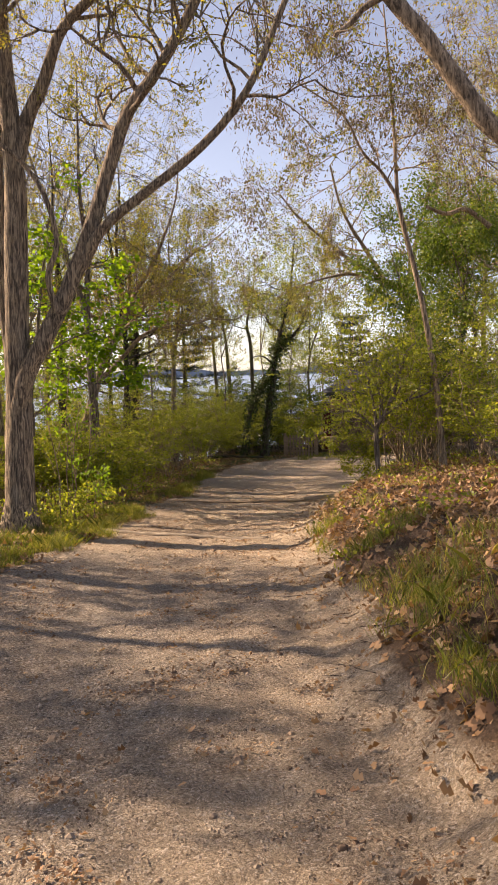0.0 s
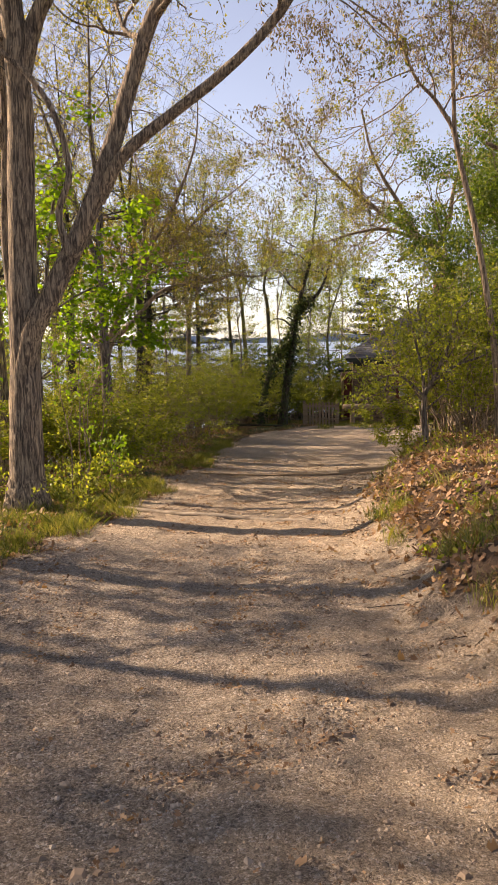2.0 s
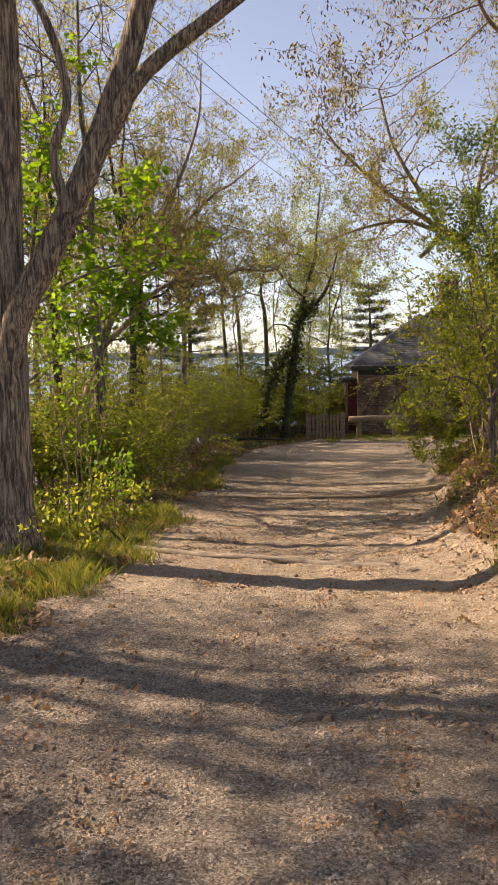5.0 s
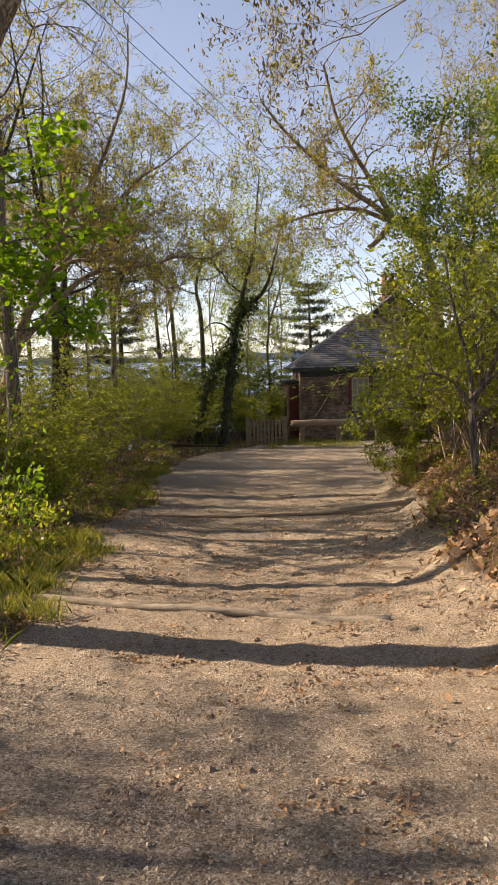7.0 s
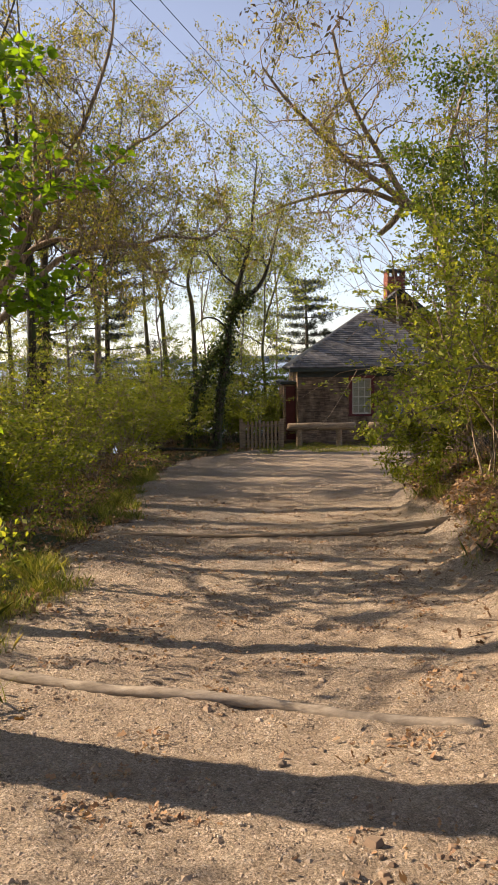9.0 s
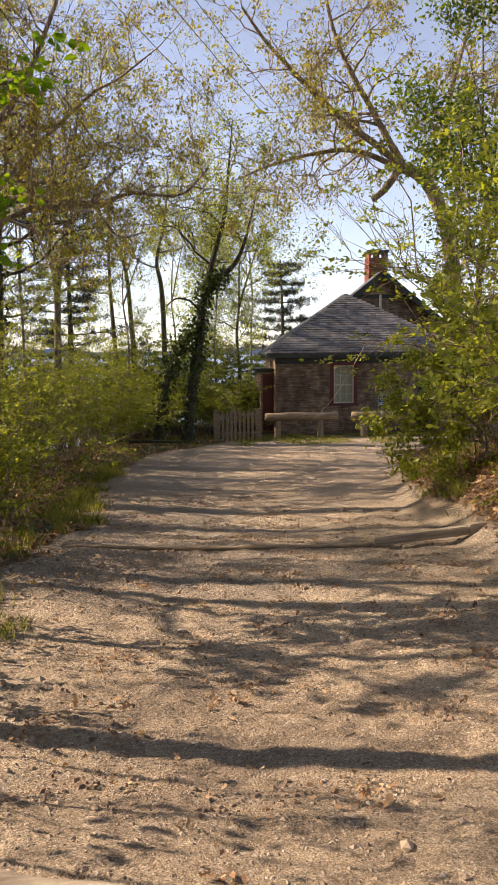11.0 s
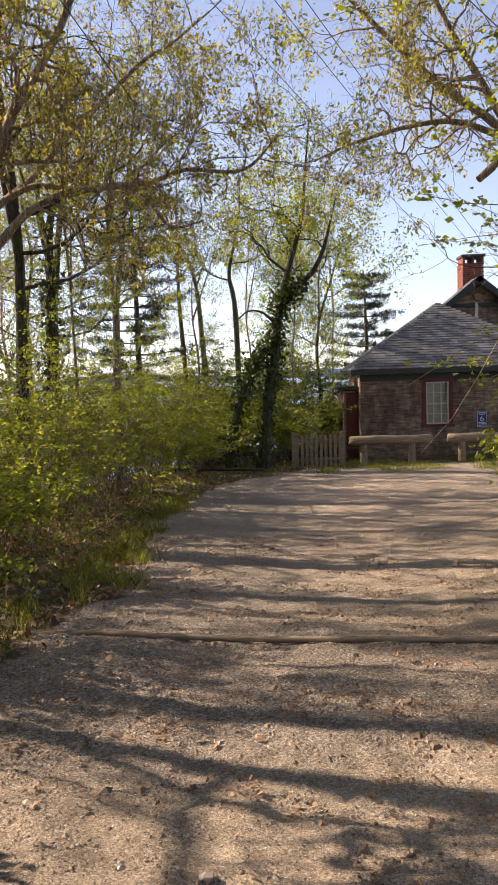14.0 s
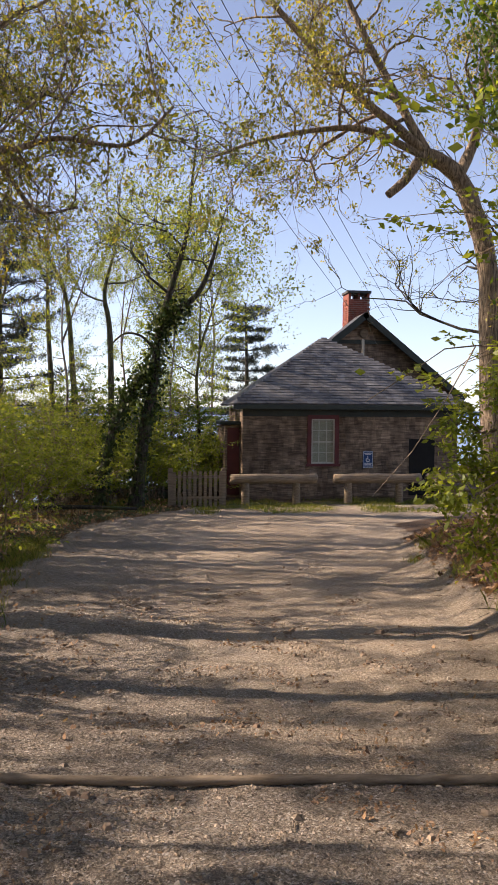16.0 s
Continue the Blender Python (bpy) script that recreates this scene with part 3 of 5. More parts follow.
# ivy-clad tree by the fence
def ivied(name, base, lines, label, bare_from=0.5):
    t = tree(name, base, lines, BARK_DARK, label, (0, 1), LEAF_BUSH, 3, 0.075, 0.08, 0.4, 0.5, 0.45, (3, 4, 1.35, bare_from), oval=True)
    pts = []
    for line, r0, r1 in lines:
        ln = smooth_line(np.array(line, float) - np.array(base), 14)
        pts += [(p, None) for p in ln if p[2] < 5.2 and r0 > 0.08]
    cards_ob("ivy", leaves_at(pts, 46, 0.10, 0.13, 0.3, 0.8), LEAF_IVY, t, "dark ivy leaves round the stems", "stuff")
    return t


ivied("ivy_tree", (-0.25, 32.0, -2.12),
      [([(-0.25, 32, -2.12), (-0.03, 32, -0.2), (0.18, 32, 0.94), (0.32, 32, 2.21), (0.59, 32, 3.34), (1.01, 32, 4.76), (1.14, 32, 6.02), (1.3, 32, 7.6)], 0.17, 0.012),
       ([(0.40, 32, 2.5), (0.9, 32, 3.0), (1.3, 32, 3.36), (1.58, 32, 3.93), (1.79, 32, 4.65), (2.0, 32, 5.5)], 0.11, 0.012),
       ([(-1.2, 32, -2.1), (-0.8, 32, -0.06), (-0.31, 32, 0.93), (0.2, 32, 1.6)], 0.11, 0.08),
       ([(0.25, 32, 1.93), (-0.1, 32, 2.27), (-0.5, 32, 2.33), (-0.8, 32, 2.1)], 0.04, 0.02)],
      "dark leaning tree clad in ivy beside the fence")
ivied("ivy_tree", (-5.15, 28, ground_at(-5.15, 28)),
      [([(-5.15, 28, ground_at(-5.15, 28)), (-5.0, 28, 0.0), (-4.9, 28, 2.55), (-4.86, 28, 4.06), (-4.5, 28, 4.9), (-4.1, 28, 5.5), (-3.7, 28, 6.8)], 0.15, 0.02),
       ([(-4.88, 28, 3.6), (-5.1, 28, 4.6), (-5.0, 28, 5.6), (-5.3, 28, 7.0)], 0.08, 0.012)],
      "dark upright tree clad in ivy among the oaks", 0.65)

# grey oak whose long bare limbs reach across from beyond the verge
tree("oak_tree", (-5.4, 20.5, ground_at(-5.4, 20.5)),
     [([(-5.4, 20.5, ground_at(-5.4, 20.5)), (-5.2, 20.5, -0.4), (-4.75, 20.4, 0.9), (-4.35, 20.3, 2.0), (-3.75, 20.1, 3.1), (-3.45, 20, 3.57), (-3.2, 20, 4.12), (-2.85, 20, 4.6), (-2.46, 20, 5.34), (-2.0, 20, 6.6), (-1.9, 20, 7.8)], 0.15, 0.012),
      ([(-4.5, 20.3, 1.5), (-3.9, 20.1, 2.0), (-3.52, 20, 2.37), (-3.13, 20, 2.75), (-2.69, 20, 2.95), (-2.1, 20, 3.03), (-1.52, 20, 3.08), (-1.08, 20, 3.21), (-0.36, 20, 3.18), (0.1, 20, 3.6)], 0.075, 0.015),
      ([(-4.3, 20.4, 2.1), (-3.95, 20.8, 2.8), (-3.8, 21, 3.07), (-3.31, 21, 3.3), (-2.68, 21, 3.24), (-1.88, 21, 3.21), (-1.43, 21, 2.69), (-0.95, 21, 2.75)], 0.07, 0.014),
      ([(-3.9, 20.6, 2.85), (-3.5, 21.5, 3.5), (-3.1, 22, 4.19), (-2.57, 22, 4.66), (-1.86, 22, 5.3), (-1.43, 22, 5.53), (-0.82, 22, 5.99)], 0.06, 0.015),
      ([(-3.5, 20.1, 3.4), (-3.3, 19.4, 4.3), (-3.25, 19.0, 5.2), (-3.4, 18.6, 6.4)], 0.05, 0.01)],
     BARK_PALE, "pale oak with long crooked limbs and fine bare twigs", (0, 1, 2, 3, 4), LEAF_OAK, 9, 0.06, 0.05, 1.0, 0.42, 0.13, (3, 3, 0.95, 0.35), oval=True)

# slim stems beyond, over the sea
for line in ([(-2.62, 37, -2.4), (-2.75, 37, 0.86), (-2.87, 37, 3.26), (-2.86, 37, 5.48), (-2.8, 37, 7.5)], [(-1.94, 37, -2.4), (-2.14, 37, 1.73), (-2.36, 37, 3.96), (-3.11, 37, 5.64), (-3.4, 37, 7)], [(-0.94, 37, -2.4), (-1.0, 37, 2.62), (-1.17, 37, 3.99), (-0.83, 37, 5.55), (-0.7, 37, 7.2)]):
    tree("slim_tree", line[0], [(line, 0.11, 0.012)], BARK_MOSS, "slim mossy tree above the shore", (0,), LEAF_BUSH, 4, 0.09, 0.16, 0.3, 0.5, 0.75, (2, 3, 1.3, 0.45))
tagged(grown("slim_tree", 1.9, 38.5, 8.0, 0.09, BARK_MOSS, "slim light green tree behind the fence", LEAF_BUSH, 8, 0.1, 0.2, bare=0.3), group="shore trees")

# woodland: a few grown trees, repeated with other turns and sizes
def stand(proto, spots, group):
    tagged(proto, group=group)
    for x, y, turn, s in spots:
        c = copy_thing(proto, pose(x, y, ground_at(x, y) - 0.05, 0, 0, turn))
        c.scale = (s, s, s)


def woodland_oak(x, y, h, r, bark_mat, label, leaf, per=2, size=0.095, bare=0.4, keep=0.55, length=2.0, forks=1, lean=(0, 0)):
    return grown("oak_tree", x, y, h, r, bark_mat, label, leaf, per * 4, size * 0.66, 0.055, 0.9, bare, (3, 3, length), lean, keep * 0.36, forks)


grey_oak = woodland_oak(-4.1, 18.0, 11.0, 0.15, BARK_GREY, "tall grey-barked oak in young yellow-green leaf", LEAF_OAK, bare=0.42)
stand(grey_oak, [(-7.5, 27, 70, 1.1), (-9.0, 22, 200, 1.1), (-10, 33, 300, 1.2), (-3.6, 28.6, 140, 0.9), (-12, 28, 20, 1.2), (-14, 38, 100, 1.3), (8.5, 21, 50, 1.05), (11.5, 17, 160, 1.0)], "woodland oaks")
dark_oak = woodland_oak(-4.5, 24.0, 11.0, 0.14, BARK_DARK, "dark-trunked oak in young bronze-green leaf", LEAF_OAK, bare=0.38)
stand(dark_oak, [(-5.8, 21, 120, 1.0), (-6.2, 33, 40, 1.1), (-8.5, 39, 210, 1.15), (-6.6, 14.8, 280, 0.95), (7.5, 28, 90, 1.0), (10, 27, 0, 1.1)], "woodland oaks")
pale_oak = woodland_oak(6.6, 17.0, 10.5, 0.13, BARK_PALE, "oak behind the bank in young leaf", LEAF_OAK, bare=0.3)
stand(pale_oak, [(7.8, 13, 130, 1.0), (9.5, 9, 40, 1.0), (6.9, 21.5, 240, 0.9), (-11, 44, 180, 1.2)], "bank oaks")
slim_oak = woodland_oak(-5.2, 29.5, 9.5, 0.06, BARK_GREY, "slim understorey tree with thin leaf", LEAF_BUSH, 3, 0.085, 0.3, 0.7, 1.1)
stand(slim_oak, [(-6.8, 24.5, 90, 0.9), (-5.0, 15.8, 150, 0.75), (-7.8, 18.5, 210, 0.9), (-2.2, 35.2, 270, 0.85), (-8.6, 30, 60, 1.0), (-4.0, 26.2, 190, 0.8), (-10.5, 26, 250, 1.0), (0.9, 37.0, 120, 0.8), (2.6, 41.5, 10, 0.95), (-0.6, 40.5, 220, 0.95), (5.9, 14.6, 75, 0.7), (7.2, 18.8, 300, 0.8)], "understorey trees")

# oaks out of the way whose shade falls on the track
shade_oak = woodland_oak(-5.6, 15.1, 9.5, 0.15, BARK_OAK, "oak in young leaf shading the track", LEAF_OAK, 2, 0.1, 0.42, 0.4, 1.5)
stand(shade_oak, [(-5.7, 6.5, 40, 0.9), (-8, 5.2, 100, 1.0), (-6.6, 6.9, 190, 1.0), (-9, -3.5, 330, 1.0)], "shading oaks")
full_oak = woodland_oak(-9.0, 7.2, 8.0, 0.14, BARK_OAK, "full-crowned oak shading the start of the track", LEAF_OAK, 2, 0.12, 0.35, 0.95, 1.6, 1)
stand(full_oak, [(-9.5, 17.6, 20, 0.95), (-9.5, 3.4, 60, 1.0), (-13, 4.6, 240, 1.1), (-8.6, 0.2, 300, 0.95)], "shading oaks")

woodland_oak(-3.8, 11.05, 9.5, 0.13, BARK_OAK, "straight oak beside the verge in thin young leaf", LEAF_OAK, 2, 0.09, 0.6, 0.12, 1.2)

# fresh green trees on the bank
tagged(grown("green_tree", 5.0, 19.2, 6.0, 0.07, BARK_GREY, "young tree in full green leaf on the bank", LEAF_DEEP, 16, 0.078, 0.14, bare=0.22, sub=(2, 3, 0.9), lean=(-0.06, 0)), group="bank trees")
tagged(grown("green_tree", 5.2, 15.2, 5.0, 0.07, BARK_GREY, "young tree in full green leaf on the bank", LEAF_DEEP, 16, 0.075, 0.14, bare=0.25, sub=(2, 3, 0.9)), group="bank trees")

# bright maple
tree("maple_tree", (-4.1, 12.6, ground_at(-4.1, 12.6)),
     [([(-4.1, 12.6, ground_at(-4.1, 12.6)), (-4.0, 12.6, 1.0), (-3.8, 12.6, 2.4), (-3.6, 12.6, 3.8), (-3.4, 12.6, 4.6)], 0.05, 0.02),
      ([(-3.95, 12.6, 0.9), (-3.4, 12.7, 1.3), (-2.8, 12.8, 1.5), (-2.3, 12.9, 1.5)], 0.025, 0.01),
      ([(-3.8, 12.6, 2.0), (-3.2, 12.8, 2.4), (-2.6, 12.9, 2.6), (-2.1, 13, 2.6)], 0.025, 0.01),
      ([(-3.65, 12.6, 3.0), (-3.1, 12.7, 3.3), (-2.5, 12.9, 3.5)], 0.022, 0.01)],
     BARK_GREY, "young maple in bright green leaf", (0, 1, 2, 3), LEAF_MAPLE, 12, 0.095, 0.13, 0.3, 0.8, 0.8, (1, 3, 0.7, 0.3), roots=False, oval=True, flat=0.35)


# pines
def pine(x, y, height, label, thick=0.16, reach=2.2, low=0.3):
    """A pine with tiers of level limbs carrying flat pads of needles."""
    z = ground_at(x, y)
    t = thing("pine_tree", (x, y, z), label, "tree")
    wood, tips = Wood(), []
    wood.limb(smooth_line([(0, 0, -0.1), (0.08, 0, height * 0.5), (0, 0, height)], 6), np.linspace(thick, 0.03, 13), 8, 0.03)
    for h in np.arange(low, 0.99, 0.42 / height):
        for a in rng.uniform(0, 6.28) + np.array([0, 2.1, 4.2]) + rng.normal(0, 0.4, 3):
            ln = reach * (1.12 - h) ** 0.5 * rng.uniform(0.55, 1.2)
            rise = rng.uniform(-0.05, 0.22)
            spot = lambda s: np.array([math.cos(a + 0.3 * s) * ln * s, math.sin(a + 0.3 * s) * ln * s, h * height + rise * ln * s * s])
            wood.limb([spot(s) for s in (0, 0.35, 0.7, 1)], (0.032, 0.022, 0.014, 0.006), 4)
            for s in np.linspace(0.42, 1.02, 4):
                wide = rng.uniform(0.14, 0.26)
                tips += [(spot(s) + rng.normal(0, (wide, wide, 0.035)), None) for _ in range(7)]
    wood.make("trunk", BARK_DARK, t)
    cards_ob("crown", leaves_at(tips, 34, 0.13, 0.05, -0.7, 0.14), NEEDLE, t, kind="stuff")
    return t


pine(-4.6, 38.5, 10.2, "dark pine standing above the shore", 0.16, 2.9)
pine(4.3, 45, 7.0, "dark pine beyond the cottage", 0.14, 2.3)


# shrubs
def shrub(x, y, width, height, leaf, label, stems=12, per=6, size=0.07, spread=0.1, bare=0.25, mat=None, depth=None):
    z = ground_at(x, y)
    t = thing("shrub", (x, y, z), label, "shrub")
    wood, tips = Wood(), []
    for _ in range(stems):
        a = rng.uniform(0, 6.28)
        way = np.array([math.cos(a) * width * 0.5, math.sin(a) * (depth or width) * 0.5, height * rng.uniform(0.5, 1.15)])
        ln = np.linalg.norm(way)
        sprout(wood, tips, np.array([rng.normal(0, width * 0.12), rng.normal(0, width * 0.12), -0.05]), way * (1, 1, 1.15), 0.018, ln * rng.uniform(0.6, 0.85), 2, 0.05, 0.22, 3)
    wood.make("wood", mat or BARK_PALE, t)
    tips = [q for q in tips if q[0][2] > bare * height]
    cards_ob("foliage", leaves_at(tips, per * 3, size * 0.85, spread * 0.62, 0.15, 0.6, 0.62, False, 0.35), leaf, t, kind="stuff")
    return t


tree("hawthorn", (2.95, 12.8, -0.55),
     [([(2.95, 12.8, -0.55), (2.9, 12.8, 0.0), (2.9, 12.8, 0.48), (3.05, 12.8, 0.75), (3.25, 12.8, 1.2), (3.5, 12.8, 2.0)], 0.055, 0.03),
      ([(2.9, 12.8, 0.45), (2.6, 12.75, 0.75), (2.35, 12.7, 0.85), (2.1, 12.6, 0.8)], 0.028, 0.01),
      ([(2.9, 12.8, 0.5), (2.85, 12.9, 1.0), (2.7, 13.0, 1.7), (2.6, 13.0, 2.3)], 0.035, 0.012),
      ([(3.0, 12.8, 0.7), (3.4, 12.6, 1.0), (3.9, 12.5, 1.2), (4.3, 12.4, 1.6)], 0.03, 0.012)],
     BARK_GREY, "small crooked hawthorn in fresh leaf on the bank", (0, 1, 2, 3), LEAF_BUSH, 4, 0.062, 0.07, 0.4, 0.5, 0.8, (2, 3, 0.65, 0.3), roots=False, oval=True)
for x, y, w, h in ((4.2, 14.2, 1.7, 2.2), (4.9, 16.6, 1.5, 2.0), (4.8, 18.6, 1.5, 2.1), (5.4, 13.0, 2.0, 2.4), (5.0, 21.0, 1.6, 1.7), (6.4, 24, 2.2, 1.9), (5.8, 17.6, 2.0, 2.4), (5.0, 10.4, 1.6, 1.8), (3.7, 15.2, 1.4, 3.0), (4.4, 16.9, 1.2, 2.4)):
    tagged(shrub(x, y, w, h, LEAF_BUSH, "bushy shrub in fresh yellow-green leaf on the bank"), group="bank shrubs")
tree("spray_bush", (3.9, 17.9, ground_at(3.9, 17.9)),
     [([(3.9, 17.9, ground_at(3.9, 17.9)), (3.8, 17.9, -0.2), (3.5, 17.85, 0.3), (3.1, 17.8, 0.4), (2.6, 17.8, 0.2)], 0.025, 0.008),
      ([(3.85, 17.9, -0.5), (3.5, 17.8, -0.2), (3.0, 17.7, -0.05), (2.5, 17.6, -0.25)], 0.02, 0.007),
      ([(3.9, 17.9, -0.3), (3.8, 18.0, 0.5), (3.6, 18.0, 1.1), (3.3, 18.0, 1.4)], 0.022, 0.007),
      ([(3.9, 17.9, -0.2), (4.0, 18.0, 0.6), (4.2, 18.0, 1.3), (4.1, 18.0, 2.0)], 0.022, 0.007),
      ([(3.9, 17.9, -0.6), (3.5, 17.7, -0.55), (3.0, 17.5, -0.55), (2.7, 17.4, -0.7)], 0.018, 0.006)],
     BARK_PALE, "arching bush with sprays of fresh yellow-green leaf", (0, 1, 2, 3, 4), LEAF_BUSH, 5, 0.07, 0.06, 0.7, 0.45, 0.85, (2, 3, 0.36, 0.25), roots=False, oval=True, flat=0.6)
for x, y, w, h in ((-5.2, 9.8, 2.0, 1.3), (-6.0, 12.5, 2.4, 1.8), (-6.4, 16.2, 2.6, 2.4), (-7.2, 20, 3.0, 3.2), (-6.4, 26, 3.0, 3.0), (-3.6, 35.4, 2.6, 3.0), (-5.6, 35.8, 2.6, 3.3), (-1.8, 36.0, 2.4, 2.9), (0.9, 36.2, 2.0, 2.7), (-7.5, 31.0, 3.0, 3.0), (-9.5, 24.0, 3.4, 4.0), (-5.0, 19.0, 1.8, 1.4), (2.0, 36.2, 1.4, 1.6), (-4.3, 14.4, 1.4, 1.2)):
    tagged(shrub(x, y, w, h, LEAF_BUSH, "loose thicket of thin stems and small leaf", 14, 7, 0.075, 0.12), group="thicket shrubs")
for x, y, w, h in ((-6.0, 38.2, 2.6, 3.3), (-4.2, 38.0, 2.4, 3.1), (-2.6, 38.4, 2.4, 2.9), (-1.0, 38.0, 2.4, 2.9), (0.6, 38.4, 2.4, 3.0), (2.0, 38.6, 2.0, 2.8), (-8.0, 36.0, 2.8, 3.4), (-10.5, 34.0, 3.0, 3.8), (-9.0, 28.5, 3.0, 3.6)):
    tagged(shrub(x, y, w, h, LEAF_DEEP, "dense green thicket hiding the shore", 16, 6, 0.11, 0.14, 0.05), group="shore thicket")
for x, y, w, h in ((-3.5, 24.5, 2.0, 2.5), (-3.9, 21.0, 2.0, 2.1), (-3.2, 27.5, 2.0, 2.3), (-2.9, 30.5, 1.9, 2.3), (-4.9, 27, 2.8, 3.2), (-4.7, 23.6, 2.6, 3.1), (-4.3, 30.2, 2.4, 2.7), (-3.9, 33.2, 2.4, 2.8), (-2.4, 33.8, 2.0, 2.4), (-3.4, 17.5, 1.6, 1.3), (-1.2, 33.2, 1.8, 1.7), (-5.0, 31.5, 2.6, 2.4), (-3.0, 14.6, 1.2, 0.8), (0.2, 34.2, 1.6, 1.5), (1.2, 34.3, 1.5, 1.5), (-0.4, 35.4, 1.8, 1.9), (-2.3, 31.9, 1.5, 1.2), (-1.4, 34.6, 1.8, 2.0), (-3.4, 36.0, 2.2, 2.6), (-6.6, 29.0, 2.6, 2.8), (-6.9, 22.5, 2.6, 2.8)):
    tagged(shrub(x, y, w, h, LEAF_BUSH, "dense shrub in small green leaf edging the track", 13, 6), group="verge shrubs")


# thin saplings round the large oak and among the bank shrubs
def sapling(x, y, h, label, leaf=None, lean=0.12, per=4, group=""):
    z = ground_at(x, y)
    t = thing("sapling", (x, y, z), label, "sapling", group)
    wood, tips = Wood(), []
    a = rng.uniform(0, 6.28)
    pts = [(math.cos(a) * lean * h * s * s + rng.normal(0, 0.02), math.sin(a) * lean * h * s * s + rng.normal(0, 0.02), h * s - 0.03) for s in np.linspace(0, 1, 7)]
    wood.limb(pts, np.linspace(0.013, 0.005, 7), 5)
    for p in pts[2:]:
        sprout(wood, tips, p, (rng.normal(), rng.normal(), 0.8), 0.006, h * 0.25, 1, 0.1, 0.25, 2)
    wood.make("stem", BARK_PALE, t)
    if leaf:
        cards_ob("foliage", leaves_at(tips, per, 0.075, 0.05, 0.4, 0.55, 0.7), leaf, t, kind="stuff")
    return t


for x, y, h in ((-2.55, 9.6, 2.4), (-2.4, 9.9, 2.1), (-2.7, 10.4, 2.6), (-2.3, 10.8, 0.9), (-2.9, 11.6, 1.8), (-3.3, 10.2, 2.2), (-3.1, 13.2, 2.0), (-2.5, 12.2, 0.8)):
    sapling(x, y, h, "thin pale sapling with a few fresh leaves", LEAF_MAPLE, per=2, group="verge saplings")
for k in range(16):
    sapling(rng.uniform(3.2, 5.6), rng.uniform(10.5, 20), rng.uniform(1.6, 2.8), "thin pale stem standing in the bank thicket", LEAF_BUSH, 0.2, 3, group="bank stems")

for k in range(18):
    yy = rng.uniform(14, 31)
    sapling(float(np.interp(yy, *EDGE_L)) - rng.uniform(0.7, 2.2), yy, rng.uniform(0.7, 1.9), "dead bare stem standing in the verge", None, 0.45, group="dead stems")

fallen = thing("fallen_log", (-1.3, 31.0, ground_at(-1.3, 31.0)), "dark fallen branch lying along the verge", "log")
w = Wood()
w.limb(smooth_line([(-1.3, 0.3, 0.06), (-0.4, 0.1, 0.10), (0.5, -0.05, 0.08), (1.1, 0.0, 0.05)], 5), np.linspace(0.06, 0.035, 16), 8, 0.05)
w.limb([(0.3, 0, 0.1), (0.6, -0.3, 0.12), (0.9, -0.5, 0.05)], (0.03, 0.02, 0.01), 6)
w.make("log", BARK_DARK, fallen)


# ---- the cottage ----
HX0, HX1, HY, HZ0, HZ1 = 2.80, 9.2, 34.4, -2.12, 0.52
cottage = thing("cottage", ((HX0 + HX1) / 2, HY + 3, HZ0), "brown shingled cottage with a hipped grey roof", "house")


def hpart(name, bm, mat, label="", parent=None):
    ob = part(name, bm, mat, parent or cottage, label)
    if not parent:
        ob.matrix_parent_inverse = Matrix.Translation(-cottage.location)
    return ob


WIN = (4.79, 5.48, -1.08, 0.21)
bm = bmesh.new()
box(bm, HX0, WIN[0] - 0.1, HY, HY + 0.18, HZ0, HZ1)
box(bm, WIN[1] + 0.1, HX1, HY, HY + 0.18, HZ0, HZ1)
box(bm, WIN[0] - 0.1, WIN[1] + 0.1, HY, HY + 0.18, HZ0, WIN[2] - 0.1)
box(bm, WIN[0] - 0.1, WIN[1] + 0.1, HY, HY + 0.18, WIN[3] + 0.1, HZ1)
bmesh.ops.remove_doubles(bm, verts=bm.verts, dist=0.001)
front_wall = hpart("front_wall", bm, CEDAR)
for q in ((HX0, HX0 + 0.18, HY + 0.18, HY + 3.3, HZ0, HZ1), (HX1 - 0.18, HX1, HY + 0.18, HY + 3.3, HZ0, HZ1), (4.0, 4.18, HY + 3.36, HY + 9, HZ0, HZ1 + 0.35), (10.24, 10.42, HY + 3.36, HY + 9, HZ0, HZ1 + 0.35)):
    hpart("side_wall", box(bmesh.new(), *q), CEDAR)
hpart("back_wall", box(bmesh.new(), 4.0, 10.42, HY + 9, HY + 9.2, HZ0, HZ1 + 0.35), CEDAR)


def wedge(cb, q):
    vs = [cb.verts.new(p) for p in q]
    for f in ((0, 1, 2, 3), (3, 2, 6, 7), (7, 6, 5, 4), (0, 3, 7, 4), (1, 5, 6, 2)):
        cb.faces.new([vs[i] for i in f])
    return cb


